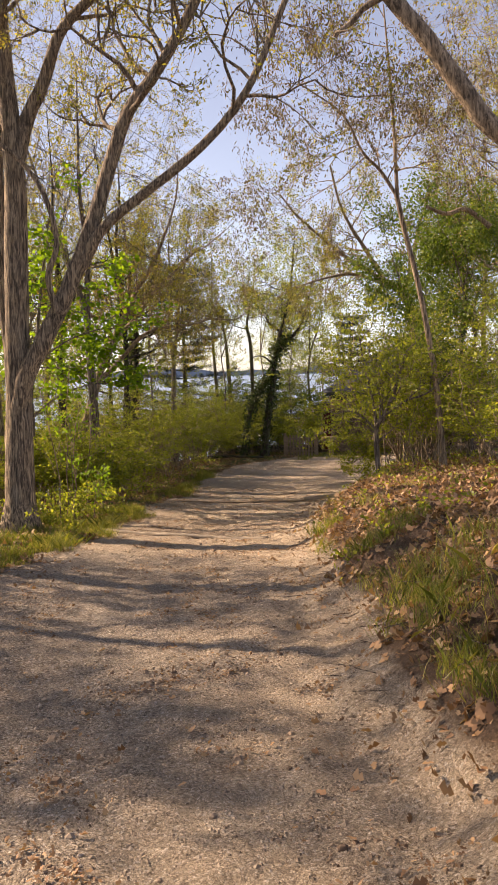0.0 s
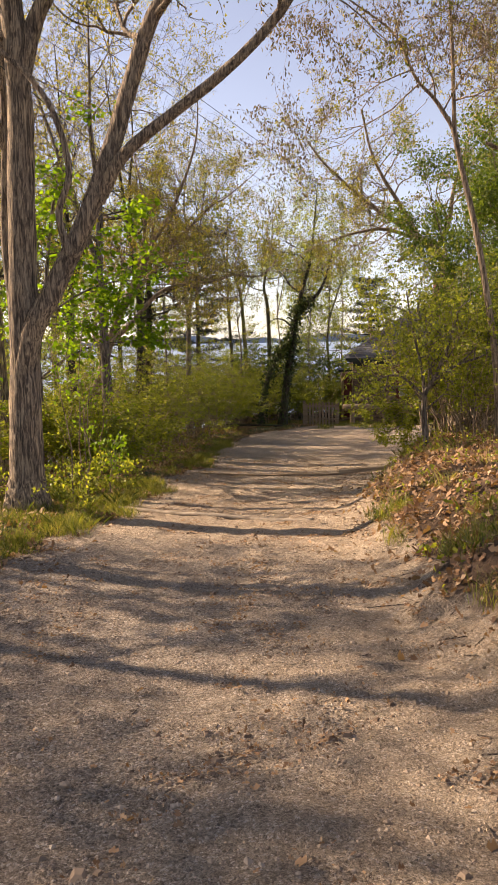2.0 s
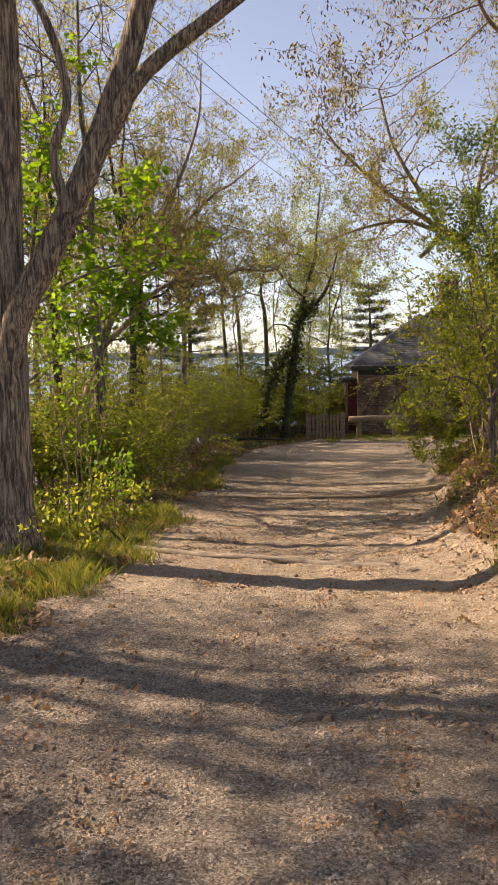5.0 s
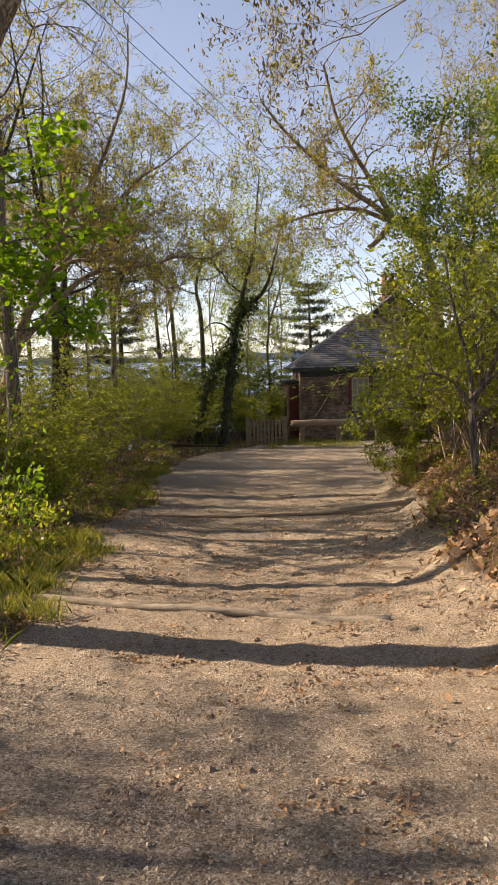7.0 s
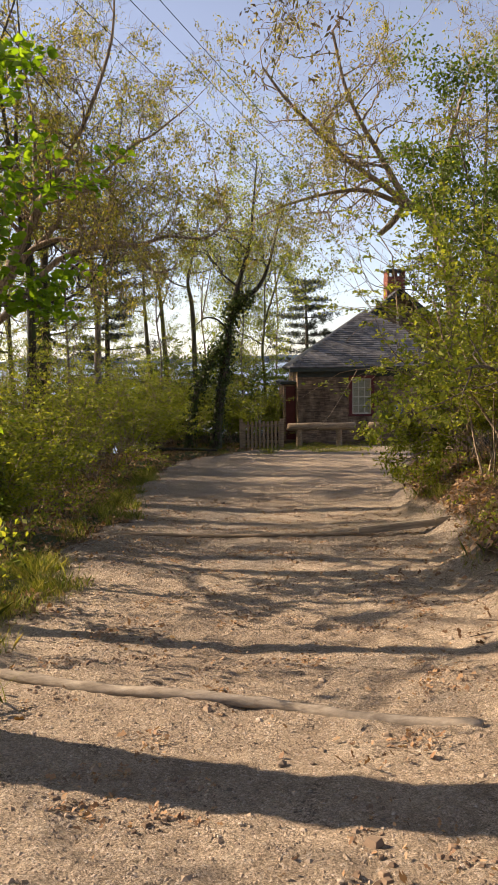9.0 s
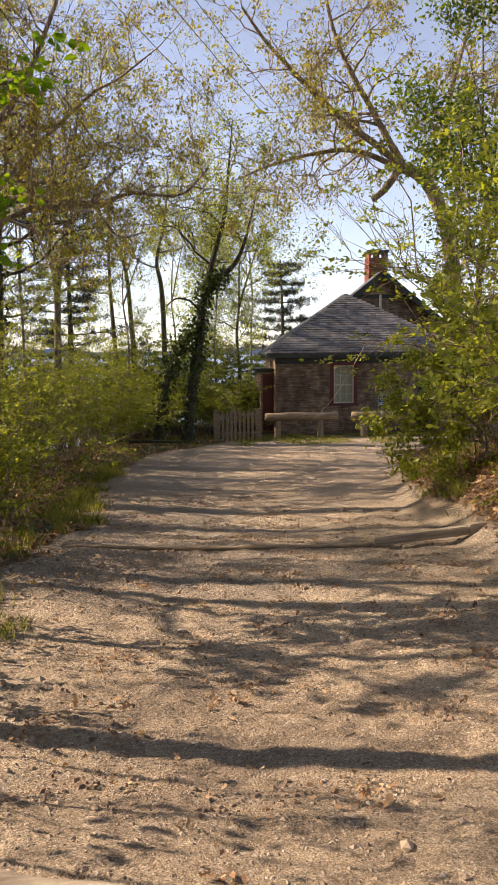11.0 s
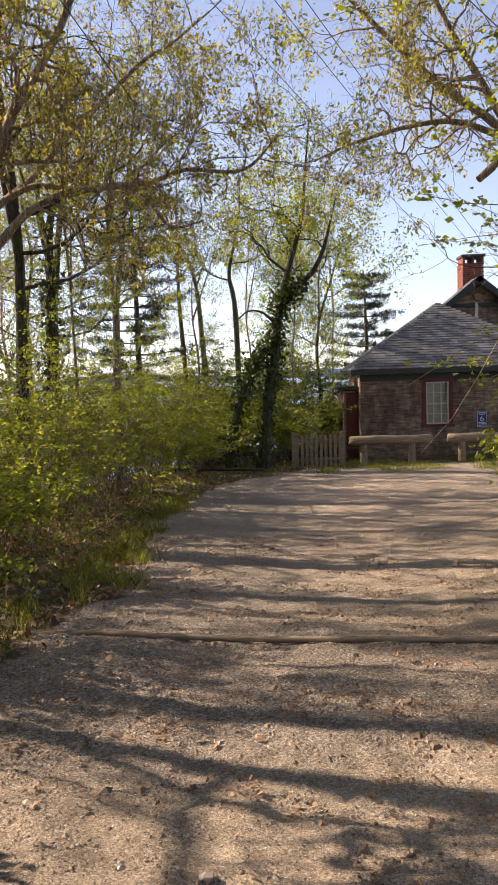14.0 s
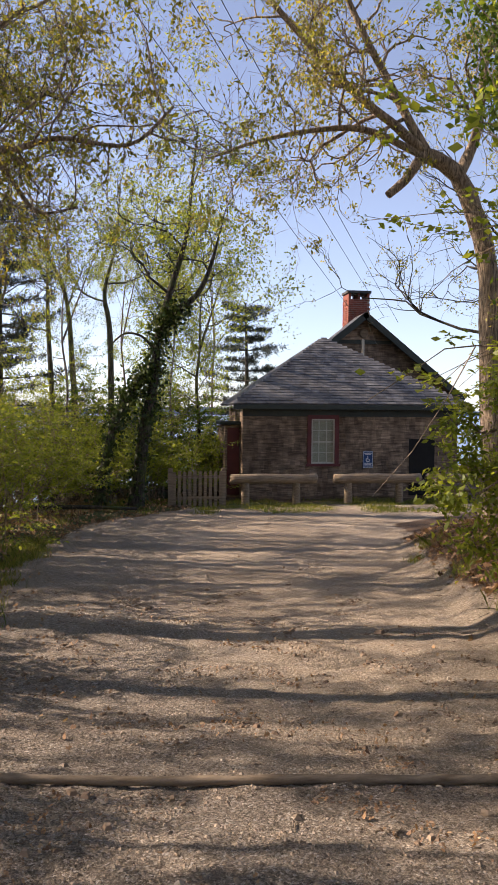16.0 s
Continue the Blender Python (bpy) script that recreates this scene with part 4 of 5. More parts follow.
def course(rest, x0, x1, y, z0, z1, gaps=(), single=(0, 0)):
    """One row of shingles, each a thin wedge of its own width; those between the single bounds are parts of their own."""
    x = x0
    while x < x1 - 0.02:
        w = min(rng.uniform(0.09, 0.19), x1 - x)
        if not any(x + w > g0 and x < g1 for g0, g1 in gaps):
            t, dz = rng.uniform(0.022, 0.042), rng.normal(0, 0.004)
            q = ((x + 0.003, y - 0.001, z0 + dz), (x + w - 0.003, y - 0.001, z0 + dz), (x + w - 0.003, y - t, z0 + dz), (x + 0.003, y - t, z0 + dz), (x + 0.003, y - 0.001, z1), (x + w - 0.003, y - 0.001, z1), (x + w - 0.003, y - 0.004, z1), (x + 0.003, y - 0.004, z1))
            if single[0] < x < single[1]:
                hpart("shingle", wedge(bmesh.new(), q), CEDAR_ONE, "", front_wall)
            else:
                wedge(rest, q)
        x += w


rest = bmesh.new()
z = HZ0 + 0.1
while z < HZ1 - 0.26:
    wide = [(WIN[0] - 0.12, WIN[1] + 0.12)] if WIN[2] - 0.15 < z + 0.13 and z < WIN[3] + 0.11 else []
    course(rest, HX0, HX1, HY, z, z + 0.135, wide + ([(7.72, 8.5)] if z < -0.4 else []), (HX0 - 1, 5.2))
    z += 0.128
tagged(hpart("shingle_cladding", rest, CEDAR), kind="stuff")


def slab(name, corners, thick, mat, label=""):
    a = [Vector(c) for c in corners]
    n = (a[1] - a[0]).cross(a[2] - a[0]).normalized()
    if n.z < 0:
        n = -n
    b2 = bmesh.new()
    top = [b2.verts.new(c) for c in a]
    low = [b2.verts.new(c - n * thick) for c in a]
    b2.faces.new(top)
    b2.faces.new(low[::-1])
    for i in range(len(a)):
        j = (i + 1) % len(a)
        b2.faces.new((top[i], low[i], low[j], top[j]))
    bmesh.ops.recalc_face_normals(b2, faces=b2.faces)
    return hpart(name, b2, mat, label)


EAVE, APEX, EX0, EX1, EY = 0.64, (5.68, 36.8, 2.77), 2.48, 9.45, 34.05
BACKY = 37.58
roof_front = slab("roof_front", [(EX0, EY, EAVE), (EX1, EY, EAVE), APEX], 0.07, SLATE)
slab("roof_side", [(EX0, EY, EAVE), APEX, (APEX[0], BACKY, APEX[2]), (EX0, BACKY, EAVE)], 0.07, SLATE)
GX, GY, GZ, GR = 7.21, 37.6, 3.66, (10.5, 1.05)
bm = bmesh.new()
lz = EAVE - 0.1
vs = [bm.verts.new(v) for v in ((GX - 3.2, GY, lz), (GX + 3.2, GY, lz), (GX + 3.1, GY, 1.1), (GX, GY, GZ - 0.12), (GX - 3.1, GY, 1.1))]
bm.faces.new(vs)
got = bmesh.ops.extrude_face_region(bm, geom=bm.faces[:])
bmesh.ops.translate(bm, vec=(0, 0.16, 0), verts=[v for v in got["geom"] if isinstance(v, bmesh.types.BMVert)])
bmesh.ops.recalc_face_normals(bm, faces=bm.faces)
hpart("gable_wall", bm, CEDAR)
for s in (-1, 1):
    slab("gable_roof", [(GX, GY - 0.3, GZ), (GX + s * 3.4, GY - 0.3, 0.92), (GX + s * 3.4, GY + 0.9, 0.92), (GX, GY + 0.9, GZ)], 0.1, SLATE)
    slab("bargeboard", [(GX, GY - 0.36, GZ + 0.03), (GX + s * 3.45, GY - 0.36, 0.92), (GX + s * 3.45, GY - 0.3, 0.92), (GX, GY - 0.3, GZ + 0.03)], 0.2, TRIM_DARK)
hpart("gable_board", box(bmesh.new(), GX - 0.95, GX + 0.95, GY - 0.07, GY - 0.045, GZ - 1.0, GZ - 0.88, 0.006), TRIM_DARK, "dark green board across the gable")
bm = bmesh.new()
bmesh.ops.create_cone(bm, cap_ends=True, segments=20, radius1=0.15, radius2=0.13, depth=0.05, matrix=Matrix.Translation((GX, GY - 0.08, GZ - 0.66)) @ Matrix.Rotation(radians(90), 4, "X"))
hpart("gable_vent", bm, WEATHERED, "round grey vent")
hpart("vent_pipe", box(bmesh.new(), 6.98, 7.06, 36.9, 36.98, 2.0, 2.75, 0.015), TRIM_WHITE)
hpart("fascia", box(bmesh.new(), EX0, EX1, EY - 0.02, EY + 0.03, EAVE - 0.16, EAVE - 0.03, 0.008), TRIM_DARK)
hpart("soffit", box(bmesh.new(), EX0 + 0.02, EX1 - 0.02, EY + 0.03, HY + 0.02, HZ1 - 0.04, HZ1), TRIM_DARK)
hpart("frieze_board", box(bmesh.new(), HX0 - 0.01, HX1, HY - 0.03, HY - 0.002, HZ1 - 0.24, HZ1 - 0.04, 0.004), TRIM_DARK)



def roof_courses(name, corner, along, up_way, width_at, slope, mat, step=0.13):
    """Rows of roof shingles laid up a slope; width_at gives each row's start and end along it."""
    n = along.cross(up_way).normalized()
    if n.z < 0:
        n = -n
    s, rest = 0.0, bmesh.new()
    while s < slope - 0.05:
        x0, x1 = width_at(s)
        x = x0
        while x < x1 - 0.03:
            w = min(rng.uniform(0.18, 0.34), x1 - x)
            t = rng.uniform(0.012, 0.022)
            q = [corner + along * u + up_way * v + n * h for u, v, h in ((x + 0.003, s, t), (x + w - 0.003, s, t), (x + w - 0.003, min(s + step + 0.01, slope), 0.006), (x + 0.003, min(s + step + 0.01, slope), 0.006), (x + 0.003, s, 0.001), (x + w - 0.003, s, 0.001))]
            cb = bmesh.new() if s < slope * 0.36 else rest
            vs = [cb.verts.new(v) for v in q]
            cb.faces.new(vs[:4])
            cb.faces.new((vs[4], vs[5], vs[1], vs[0]))
            if cb is not rest:
                hpart("roof_shingle", cb, SLATE_ONE, "", roof_front)
            x += w
        s += step
    tagged(hpart(name, rest, mat), kind="stuff")


run = Vector((0, APEX[1] - EY, APEX[2] - EAVE))
L = run.length
roof_courses("roof_cladding", Vector((EX0, EY, EAVE)), Vector((1, 0, 0)), run.normalized(), lambda s: ((APEX[0] - EX0) * s / L, EX1 - EX0 - (EX1 - APEX[0]) * s / L), L, SLATE)
rest = bmesh.new()
z = 0.75
while z < GZ - 0.3:
    half = max(0.0, (GZ - 0.2 - z) / 0.82)
    course(rest, GX - half, GX + half, GY, z, z + 0.135)
    z += 0.128
tagged(hpart("gable_cladding", rest, CEDAR), kind="stuff")

# window
frame_ob = hpart("window", box(box(box(box(bmesh.new(), WIN[0] - 0.12, WIN[0], HY - 0.04, HY + 0.06, WIN[2] - 0.06, WIN[3] + 0.11, 0.006), WIN[1], WIN[1] + 0.12, HY - 0.04, HY + 0.06, WIN[2] - 0.06, WIN[3] + 0.11, 0.006), WIN[0], WIN[1], HY - 0.04, HY + 0.06, WIN[3], WIN[3] + 0.11, 0.006), WIN[0] - 0.16, WIN[1] + 0.16, HY - 0.07, HY + 0.06, WIN[2] - 0.08, WIN[2], 0.006), TRIM_RED, "dark red window frame")
bm = bmesh.new()
for x in (WIN[0], WIN[1] - 0.04):
    box(bm, x, x + 0.04, HY, HY + 0.04, WIN[2], WIN[3])
mid = (WIN[2] + WIN[3]) / 2 - 0.02
for z in (WIN[2], mid - 0.02, WIN[3] - 0.04):
    box(bm, WIN[0] + 0.04, WIN[1] - 0.04, HY, HY + 0.04, z, z + 0.045)
hpart("sash", bm, TRIM_WHITE, "off-white sash bars", frame_ob)
bm = bmesh.new()
for k in (1, 2):
    x = WIN[0] + (WIN[1] - WIN[0]) * k / 3
    box(bm, x - 0.011, x + 0.011, HY + 0.012, HY + 0.03, WIN[2] + 0.05, WIN[3] - 0.05)
for z in (WIN[2] + (mid - WIN[2]) / 2, mid + (WIN[3] - mid) / 2):
    box(bm, WIN[0] + 0.04, WIN[1] - 0.04, HY + 0.010, HY + 0.028, z - 0.011, z + 0.011)
hpart("glazing_bar", bm, TRIM_WHITE, "", frame_ob)
hpart("pane", box(bmesh.new(), WIN[0] + 0.03, WIN[1] - 0.03, HY + 0.034, HY + 0.038, WIN[2] + 0.03, WIN[3] - 0.03), GLASS, "", frame_ob).visible_shadow = False
hpart("blind", box(bmesh.new(), WIN[0] - 0.05, WIN[1] + 0.05, HY + 0.09, HY + 0.10, WIN[2] - 0.05, WIN[3] + 0.05), CURTAIN, "drawn cream blind behind the glass", frame_ob)

# side porch, and a near-black panel for the shade inside the doorway
hpart("porch", box(bmesh.new(), 2.34, HX0 - 0.004, HY + 0.6, HY + 2.6, HZ0, 0.0), CEDAR)
hpart("porch_roof", box(bmesh.new(), 2.2, HX0 - 0.002, HY + 0.42, HY + 2.7, 0.03, 0.12, 0.01), TRIM_DARK)
hpart("porch_door", box(bmesh.new(), 2.42, HX0 - 0.03, HY + 0.56, HY + 0.596, HZ0 + 0.1, -0.06, 0.01), TRIM_RED, "dark red boarded door")
# no opening in the wall here: interior shade is put into the panel's colour
hpart("doorway", box(bmesh.new(), 7.72, 8.5, HY - 0.015, HY - 0.004, HZ0 + 0.1, -0.35), DARK, "near-black panel painted as the shade inside a doorway")

# chimney
CX, CY, CTOP = 7.36, 39.05, 4.28
ch = hpart("chimney", box(bmesh.new(), CX - 0.36, CX + 0.36, CY - 0.36, CY + 0.36, 1.5, CTOP), MORTAR, "square red brick chimney")
hpart("chimney_cap", box(bmesh.new(), CX - 0.42, CX + 0.42, CY - 0.42, CY + 0.42, CTOP + 0.2, CTOP + 0.29, 0.01), CAPSTONE, "dark slab on short piers", ch)
for dx in (-0.33, 0, 0.33):
    hpart("cap_pier", box(bmesh.new(), CX + dx - 0.04, CX + dx + 0.04, CY - 0.37, CY + 0.37, CTOP, CTOP + 0.2, 0.005), BRICK, "", ch)

for row in range(25):
    zb = CTOP - 0.068 - row * 0.071
    for k in range(4):
        xa = CX - 0.375 + k * 0.19 - (0.095 if row % 2 else 0)
        hpart("brick", box(bmesh.new(), max(xa, CX - 0.375), min(xa + 0.18, CX + 0.375), CY - 0.375, CY - 0.3, zb, zb + 0.06), BRICK, "", ch)
        if k < 4:
            hpart("brick", box(bmesh.new(), CX - 0.376, CX - 0.3, max(CY - 0.29, CY - 0.29 + k * 0.19 - (0.05 if row % 2 else 0)), CY - 0.29 + k * 0.19 + 0.13, zb, zb + 0.06), BRICK, "", ch)

# sign on the wall
sign = thing("wall_sign", (6.47, HY - 0.03, -0.96), "small blue parking sign on the shingled wall", "sign")
block("plate", -0.155, 0.155, -0.012, 0.0, -0.25, 0.25, SIGN_BLUE, sign, bevel=0.005)
bm = bmesh.new()
for x0, x1, z0, z1 in ((-0.145, 0.145, 0.228, 0.238), (-0.145, 0.145, -0.238, -0.228), (-0.145, -0.135, -0.228, 0.228), (0.135, 0.145, -0.228, 0.228), (-0.11, 0.11, 0.17, 0.195), (-0.09, 0.09, 0.13, 0.15), (-0.11, 0.11, -0.12, -0.10), (-0.1, 0.1, -0.16, -0.14), (-0.11, 0.11, -0.2, -0.18)):
    box(bm, x0, x1, -0.017, -0.011, z0, z1)
part("lettering", bm, SIGN_WHITE, sign)
bm = bmesh.new()
for k in range(14):
    a0 = math.pi * (0.55 + 1.35 * k / 13)
    box(bm, math.cos(a0) * 0.055 - 0.012, math.cos(a0) * 0.055 + 0.012, -0.018, -0.011, math.sin(a0) * 0.055 - 0.012 - 0.01, math.sin(a0) * 0.055 + 0.012 - 0.01)
for x0, x1, z0, z1 in ((-0.018, 0.006, 0.0, 0.065), (-0.018, 0.05, 0.0, 0.016), (0.036, 0.052, -0.045, 0.016), (-0.02, 0.008, 0.072, 0.098)):
    box(bm, x0, x1, -0.018, -0.011, z0, z1)
part("symbol", bm, SIGN_WHITE, sign, "white wheelchair symbol")


# ---- rail barrier ----
def log_rail(x0, x1, y, z, r):
    w = Wood()
    n = 10
    w.limb([(x0 - 0.03, y, z)] + [(x0 + (x1 - x0) * k / n, y + 0.008 * math.sin(k * 1.3 + x0), z + 0.008 * math.sin(k * 0.9 + 2 * x0)) for k in range(n + 1)] + [(x1 + 0.03, y, z)], [0.07] + [r] * (n + 1) + [0.07], 12, 0.02)
    return w


for x0, x1, posts in ((2.3, 4.66, (2.7, 4.1)), (5.15, 7.6, (5.55, 7.0)), (7.8, 10.2, (8.2, 9.6))):
    rail = thing("log_rail", ((x0 + x1) / 2, 33.1, -2.12), "heavy round log rail on short posts", "barrier", "barrier rails")
    ob = log_rail(x0, x1, 33.1, -1.41, 0.135).make("rail", WEATHERED, rail)
    ob.matrix_parent_inverse = Matrix.Translation(-rail.location)
    for px in posts:
        w = Wood()
        w.limb([(px, 33.1, -2.22), (px, 33.1, -1.9), (px, 33.1, -1.52)], [0.115, 0.112, 0.108], 12, 0.02)
        ob = w.make("post", WEATHERED, rail)
        ob.matrix_parent_inverse = Matrix.Translation(-rail.location)

# picket fence
fence = thing("picket_fence", (1.4, 32.6, -2.1), "low weathered wooden picket fence", "fence")


def fpart(name, *a):
    ob = block(name, *a, WEATHERED, fence, bevel=0.006)
    ob.matrix_parent_inverse = Matrix.Translation(-fence.location)


for x in np.arange(0.72, 2.0, 0.135):
    fpart("picket", x, x + 0.085, 32.58, 32.60, -2.08, -1.16 + rng.normal(0, 0.012))
for z in (-1.9, -1.35):
    fpart("fence_rail", 0.66, 2.1, 32.604, 32.65, z, z + 0.08)
for x in (0.6, 2.0):
    fpart("fence_post", x, x + 0.12, 32.57, 32.69, -2.14, -1.08)


# ---- water bars across the track ----
def timber(name, pts, r, label, mat):
    pts = smooth_line(pts, 6)
    t = thing(name, pts[len(pts) // 2], label, "log")
    w = Wood()
    w.limb(np.vstack([pts[:1], pts, pts[-1:]]) - pts[len(pts) // 2], [0.01] + list(r * (1 + 0.10 * np.sin(np.arange(len(pts)) * 1.7))) + [0.01], 9, 0.04)
    w.make("log", mat, t)
    return t


def on_track(x, y, up):
    return (x, y, ground_at(x, y) + up)


timber("water_bar", [on_track(-2.1, 15.22, 0.012), on_track(-1.4, 15.06, 0.018), on_track(-0.85, 14.96, 0.026), on_track(-0.2, 14.86, 0.02), on_track(0.4, 14.77, 0.024), on_track(1.0, 14.65, 0.022), on_track(1.5, 14.52, 0.03)], 0.022, "half-buried grey log across the track", WEATHERED)
beam = thing("water_bar_plank", (2.02, 14.42, -1.085), "squared pale timber ending the water bar", "log")
block("timber", -0.58, 0.36, -0.045, 0.045, -0.05, 0.035, WATERBAR, beam, bevel=0.01)
block("end_block", 0.364, 0.58, -0.05, 0.05, -0.05, 0.05, WATERBAR, beam, bevel=0.01)
beam.rotation_euler = (0, radians(-6.0), radians(-3))
timber("water_bar", [on_track(-2.15, 9.44, 0.014), on_track(-1.6, 9.2, 0.014), on_track(-1.0, 8.96, 0.012), on_track(-0.5, 8.8, 0.004), on_track(0.0, 8.66, 0.008), on_track(0.45, 8.42, -0.006), on_track(0.9, 8.2, 0.0)], 0.033, "pale worn log half sunk in the sand", WATERBAR)

# cables to the chimney end of the cottage
for k, (a, b) in enumerate((((7.48, 38.5, 3.31), (-9.41, 5.5, 9.62)), ((8.18, 38.5, 3.7), (-8.22, 5.5, 9.25)), ((8.69, 38.5, 3.5), (-7.82, 5.5, 9.47)), ((0.32, 34.0, 2.89), (-4.71, 2.0, 6.4)))):
    t = thing("cable", a, "thin black overhead cable", "cable", "overhead cables")
    a, b = np.array(a), np.array(b)
    w = Wood()
    w.limb([(b - a) * s - np.array([0, 0, 0.5 * s * (1 - s)]) for s in np.linspace(0, 1, 24)], [0.007] * 24, 5)
    w.make("wire", CABLE, t)


# ---- grass, litter and stones ----
def keep_ground(n, x0, x1, y0, y1, test):
    x, y = rng.uniform(x0, x1, n), rng.uniform(y0, y1, n)
    ok = test(x, y)
    x, y = x[ok], y[ok]
    return x, y, np.array([ground_at(a, b) for a, b in zip(x, y)])


def blades(x, y, z, h, lean=0.5, width=0.007):
    n = len(x)
    p = np.stack([x, y, z - 0.01], -1)
    a = rng.uniform(0, 6.28, n)
    w = np.stack([np.cos(a), np.sin(a), 0 * a], -1) * width
    hh = h * rng.uniform(0.5, 1.3, (n, 1))
    b = rng.normal(0, lean, (n, 3)) * (1, 1, 0)
    top = p + np.array([0, 0, 1]) * hh + b * hh
    midp = p + np.array([0, 0, 0.55]) * hh + b * hh * 0.35
    return np.stack([p - w, p + w, midp + w * 0.8, top, midp - w * 0.8], 1)


def patchy(x, y, s, cut):
    return np.array([noise.noise((a * s, b * s, 3)) for a, b in zip(x, y)]) > cut


def left_of(x, y):
    return np.interp(y, *EDGE_L) - x


def right_of(x, y):
    return x - np.interp(y, *EDGE_R)


def tufts(n, x0, x1, y0, y1, test, per, h, radius=0.05, width=0.0021, lean=0.4):
    """Grass standing in clumps."""
    x, y, z = keep_ground(n, x0, x1, y0, y1, test)
    s = np.repeat(rng.uniform(0.5, 1.25, len(x)), per)
    x, y, z = np.repeat(x, per), np.repeat(y, per), np.repeat(z, per)
    x, y = x + rng.normal(0, radius, len(x)), y + rng.normal(0, radius, len(y))
    return blades(x, y, z, h * s[:, None], lean, width)


sets = [
    tufts(620, -3.8, -1.5, 1.5, 12.8, lambda x, y: (left_of(x, y) > 0.12) & (left_of(x, y) < 1.6) & patchy(x, y, 1.3, -0.12), 60, 0.14, 0.07, 0.0024),
    tufts(320, -3.4, -1.4, 13.0, 31.0, lambda x, y: (left_of(x, y) > 0.1) & (left_of(x, y) < 0.9) & patchy(x, y, 0.9, 0.0), 34, 0.16, 0.07, 0.004),
    tufts(520, 1.2, 5.0, -0.5, 24.0, lambda x, y: (right_of(x, y) > 0.12) & (right_of(x, y) < 1.6) & patchy(x, y, 0.9, 0.05), 44, 0.15, 0.10, 0.0022, 0.5),
    tufts(170, 1.6, 3.2, -0.5, 7.5, lambda x, y: (right_of(x, y) > 0.15) & (right_of(x, y) < 0.95) & patchy(x, y, 1.1, 0.0), 110, 0.16, 0.09, 0.0022, 0.5),
    tufts(90, 2.6, 5.0, 15.0, 25.0, lambda x, y: (right_of(x, y) > 0.1) & (right_of(x, y) < 0.5), 80, 0.2, 0.09, 0.003, 0.55),
    tufts(150, -2.5, -1.5, 7.0, 12.8, lambda x, y: (left_of(x, y) > -0.12) & (left_of(x, y) < 0.35) & patchy(x, y, 1.6, -0.05), 110, 0.17, 0.09, 0.0024, 0.5),
    tufts(120, -2.4, -1.3, 17.0, 27.0, lambda x, y: (left_of(x, y) > -0.1) & (left_of(x, y) < 0.6), 60, 0.15, 0.09, 0.004, 0.5),
    tufts(900, -1.5, 10.5, 31.0, 34.2, lambda x, y: patchy(x, y, 0.7, -0.1), 22, 0.085, 0.12, 0.008),
    blades(*keep_ground(16000, -3.8, -1.5, 2.0, 12.5, lambda x, y: (left_of(x, y) > 0.1) & (left_of(x, y) < 1.8)), 0.07, 0.7, 0.004),
]
cards_ob("grass", np.concatenate(sets), GRASS, None, "tufts of spring grass along the verges", "stuff")


def seedlings(n, x0, x1, y0, y1, test, per, size, high):
    x, y, z = keep_ground(n, x0, x1, y0, y1, test)
    tips = [((a, b, c + high * rng.uniform(0.3, 1.0)), None) for a, b, c in zip(x, y, z)]
    return leaves_at(tips, per, size, 0.05, -0.1, 0.55)


plants = [
    seedlings(900, 1.5, 6.0, 3.0, 22.0, lambda x, y: (right_of(x, y) > 0.2) & (right_of(x, y) < 3.0) & patchy(x, y, 0.6, -0.05), 8, 0.055, 0.16),
    seedlings(520, -5.5, -1.9, 8.0, 31.0, lambda x, y: (left_of(x, y) > 0.35) & (left_of(x, y) < 3.4), 10, 0.06, 0.32),
    seedlings(160, -3.4, -2.0, 8.5, 14.0, lambda x, y: (left_of(x, y) > 0.3) & (left_of(x, y) < 1.6), 8, 0.07, 0.5),
]
cards_ob("seedling_plants", np.concatenate(plants), LEAF_BUSH, None, "low green seedlings coming through the leaf litter", "stuff")


def flat_leaves(x, y, z, size, curl=0.5):
    n = len(x)
    c = np.stack([x, y, z + 0.012], -1)
    a = rng.uniform(0, 6.28, n)
    ax = np.stack([np.cos(a), np.sin(a), rng.normal(0, curl * 0.5, n)], -1)
    w = np.stack([-np.sin(a), np.cos(a), rng.normal(0, curl, n)], -1)
    s = size * rng.uniform(0.5, 1.3, (n, 1))
    lift = np.stack([0 * a, 0 * a, np.abs(rng.normal(0, 0.25 * curl, n))], -1) * s
    k = w * s * 0.3
    return np.stack([c, c + ax * s * 0.3 + k * 0.7 + lift * 0.6, c + ax * s * 0.42 + k * 0.35 + lift * 0.5, c + ax * s * 0.66 + k + lift, c + ax * s + lift * 0.4, c + ax * s * 0.62 - k + lift, c + ax * s * 0.45 - k * 0.3 + lift * 0.3, c + ax * s * 0.26 - k * 0.8 + lift * 0.7], 1)


def on(x, y):
    return (left_of(x, y) < 0.05) & (right_of(x, y) < 0.1)


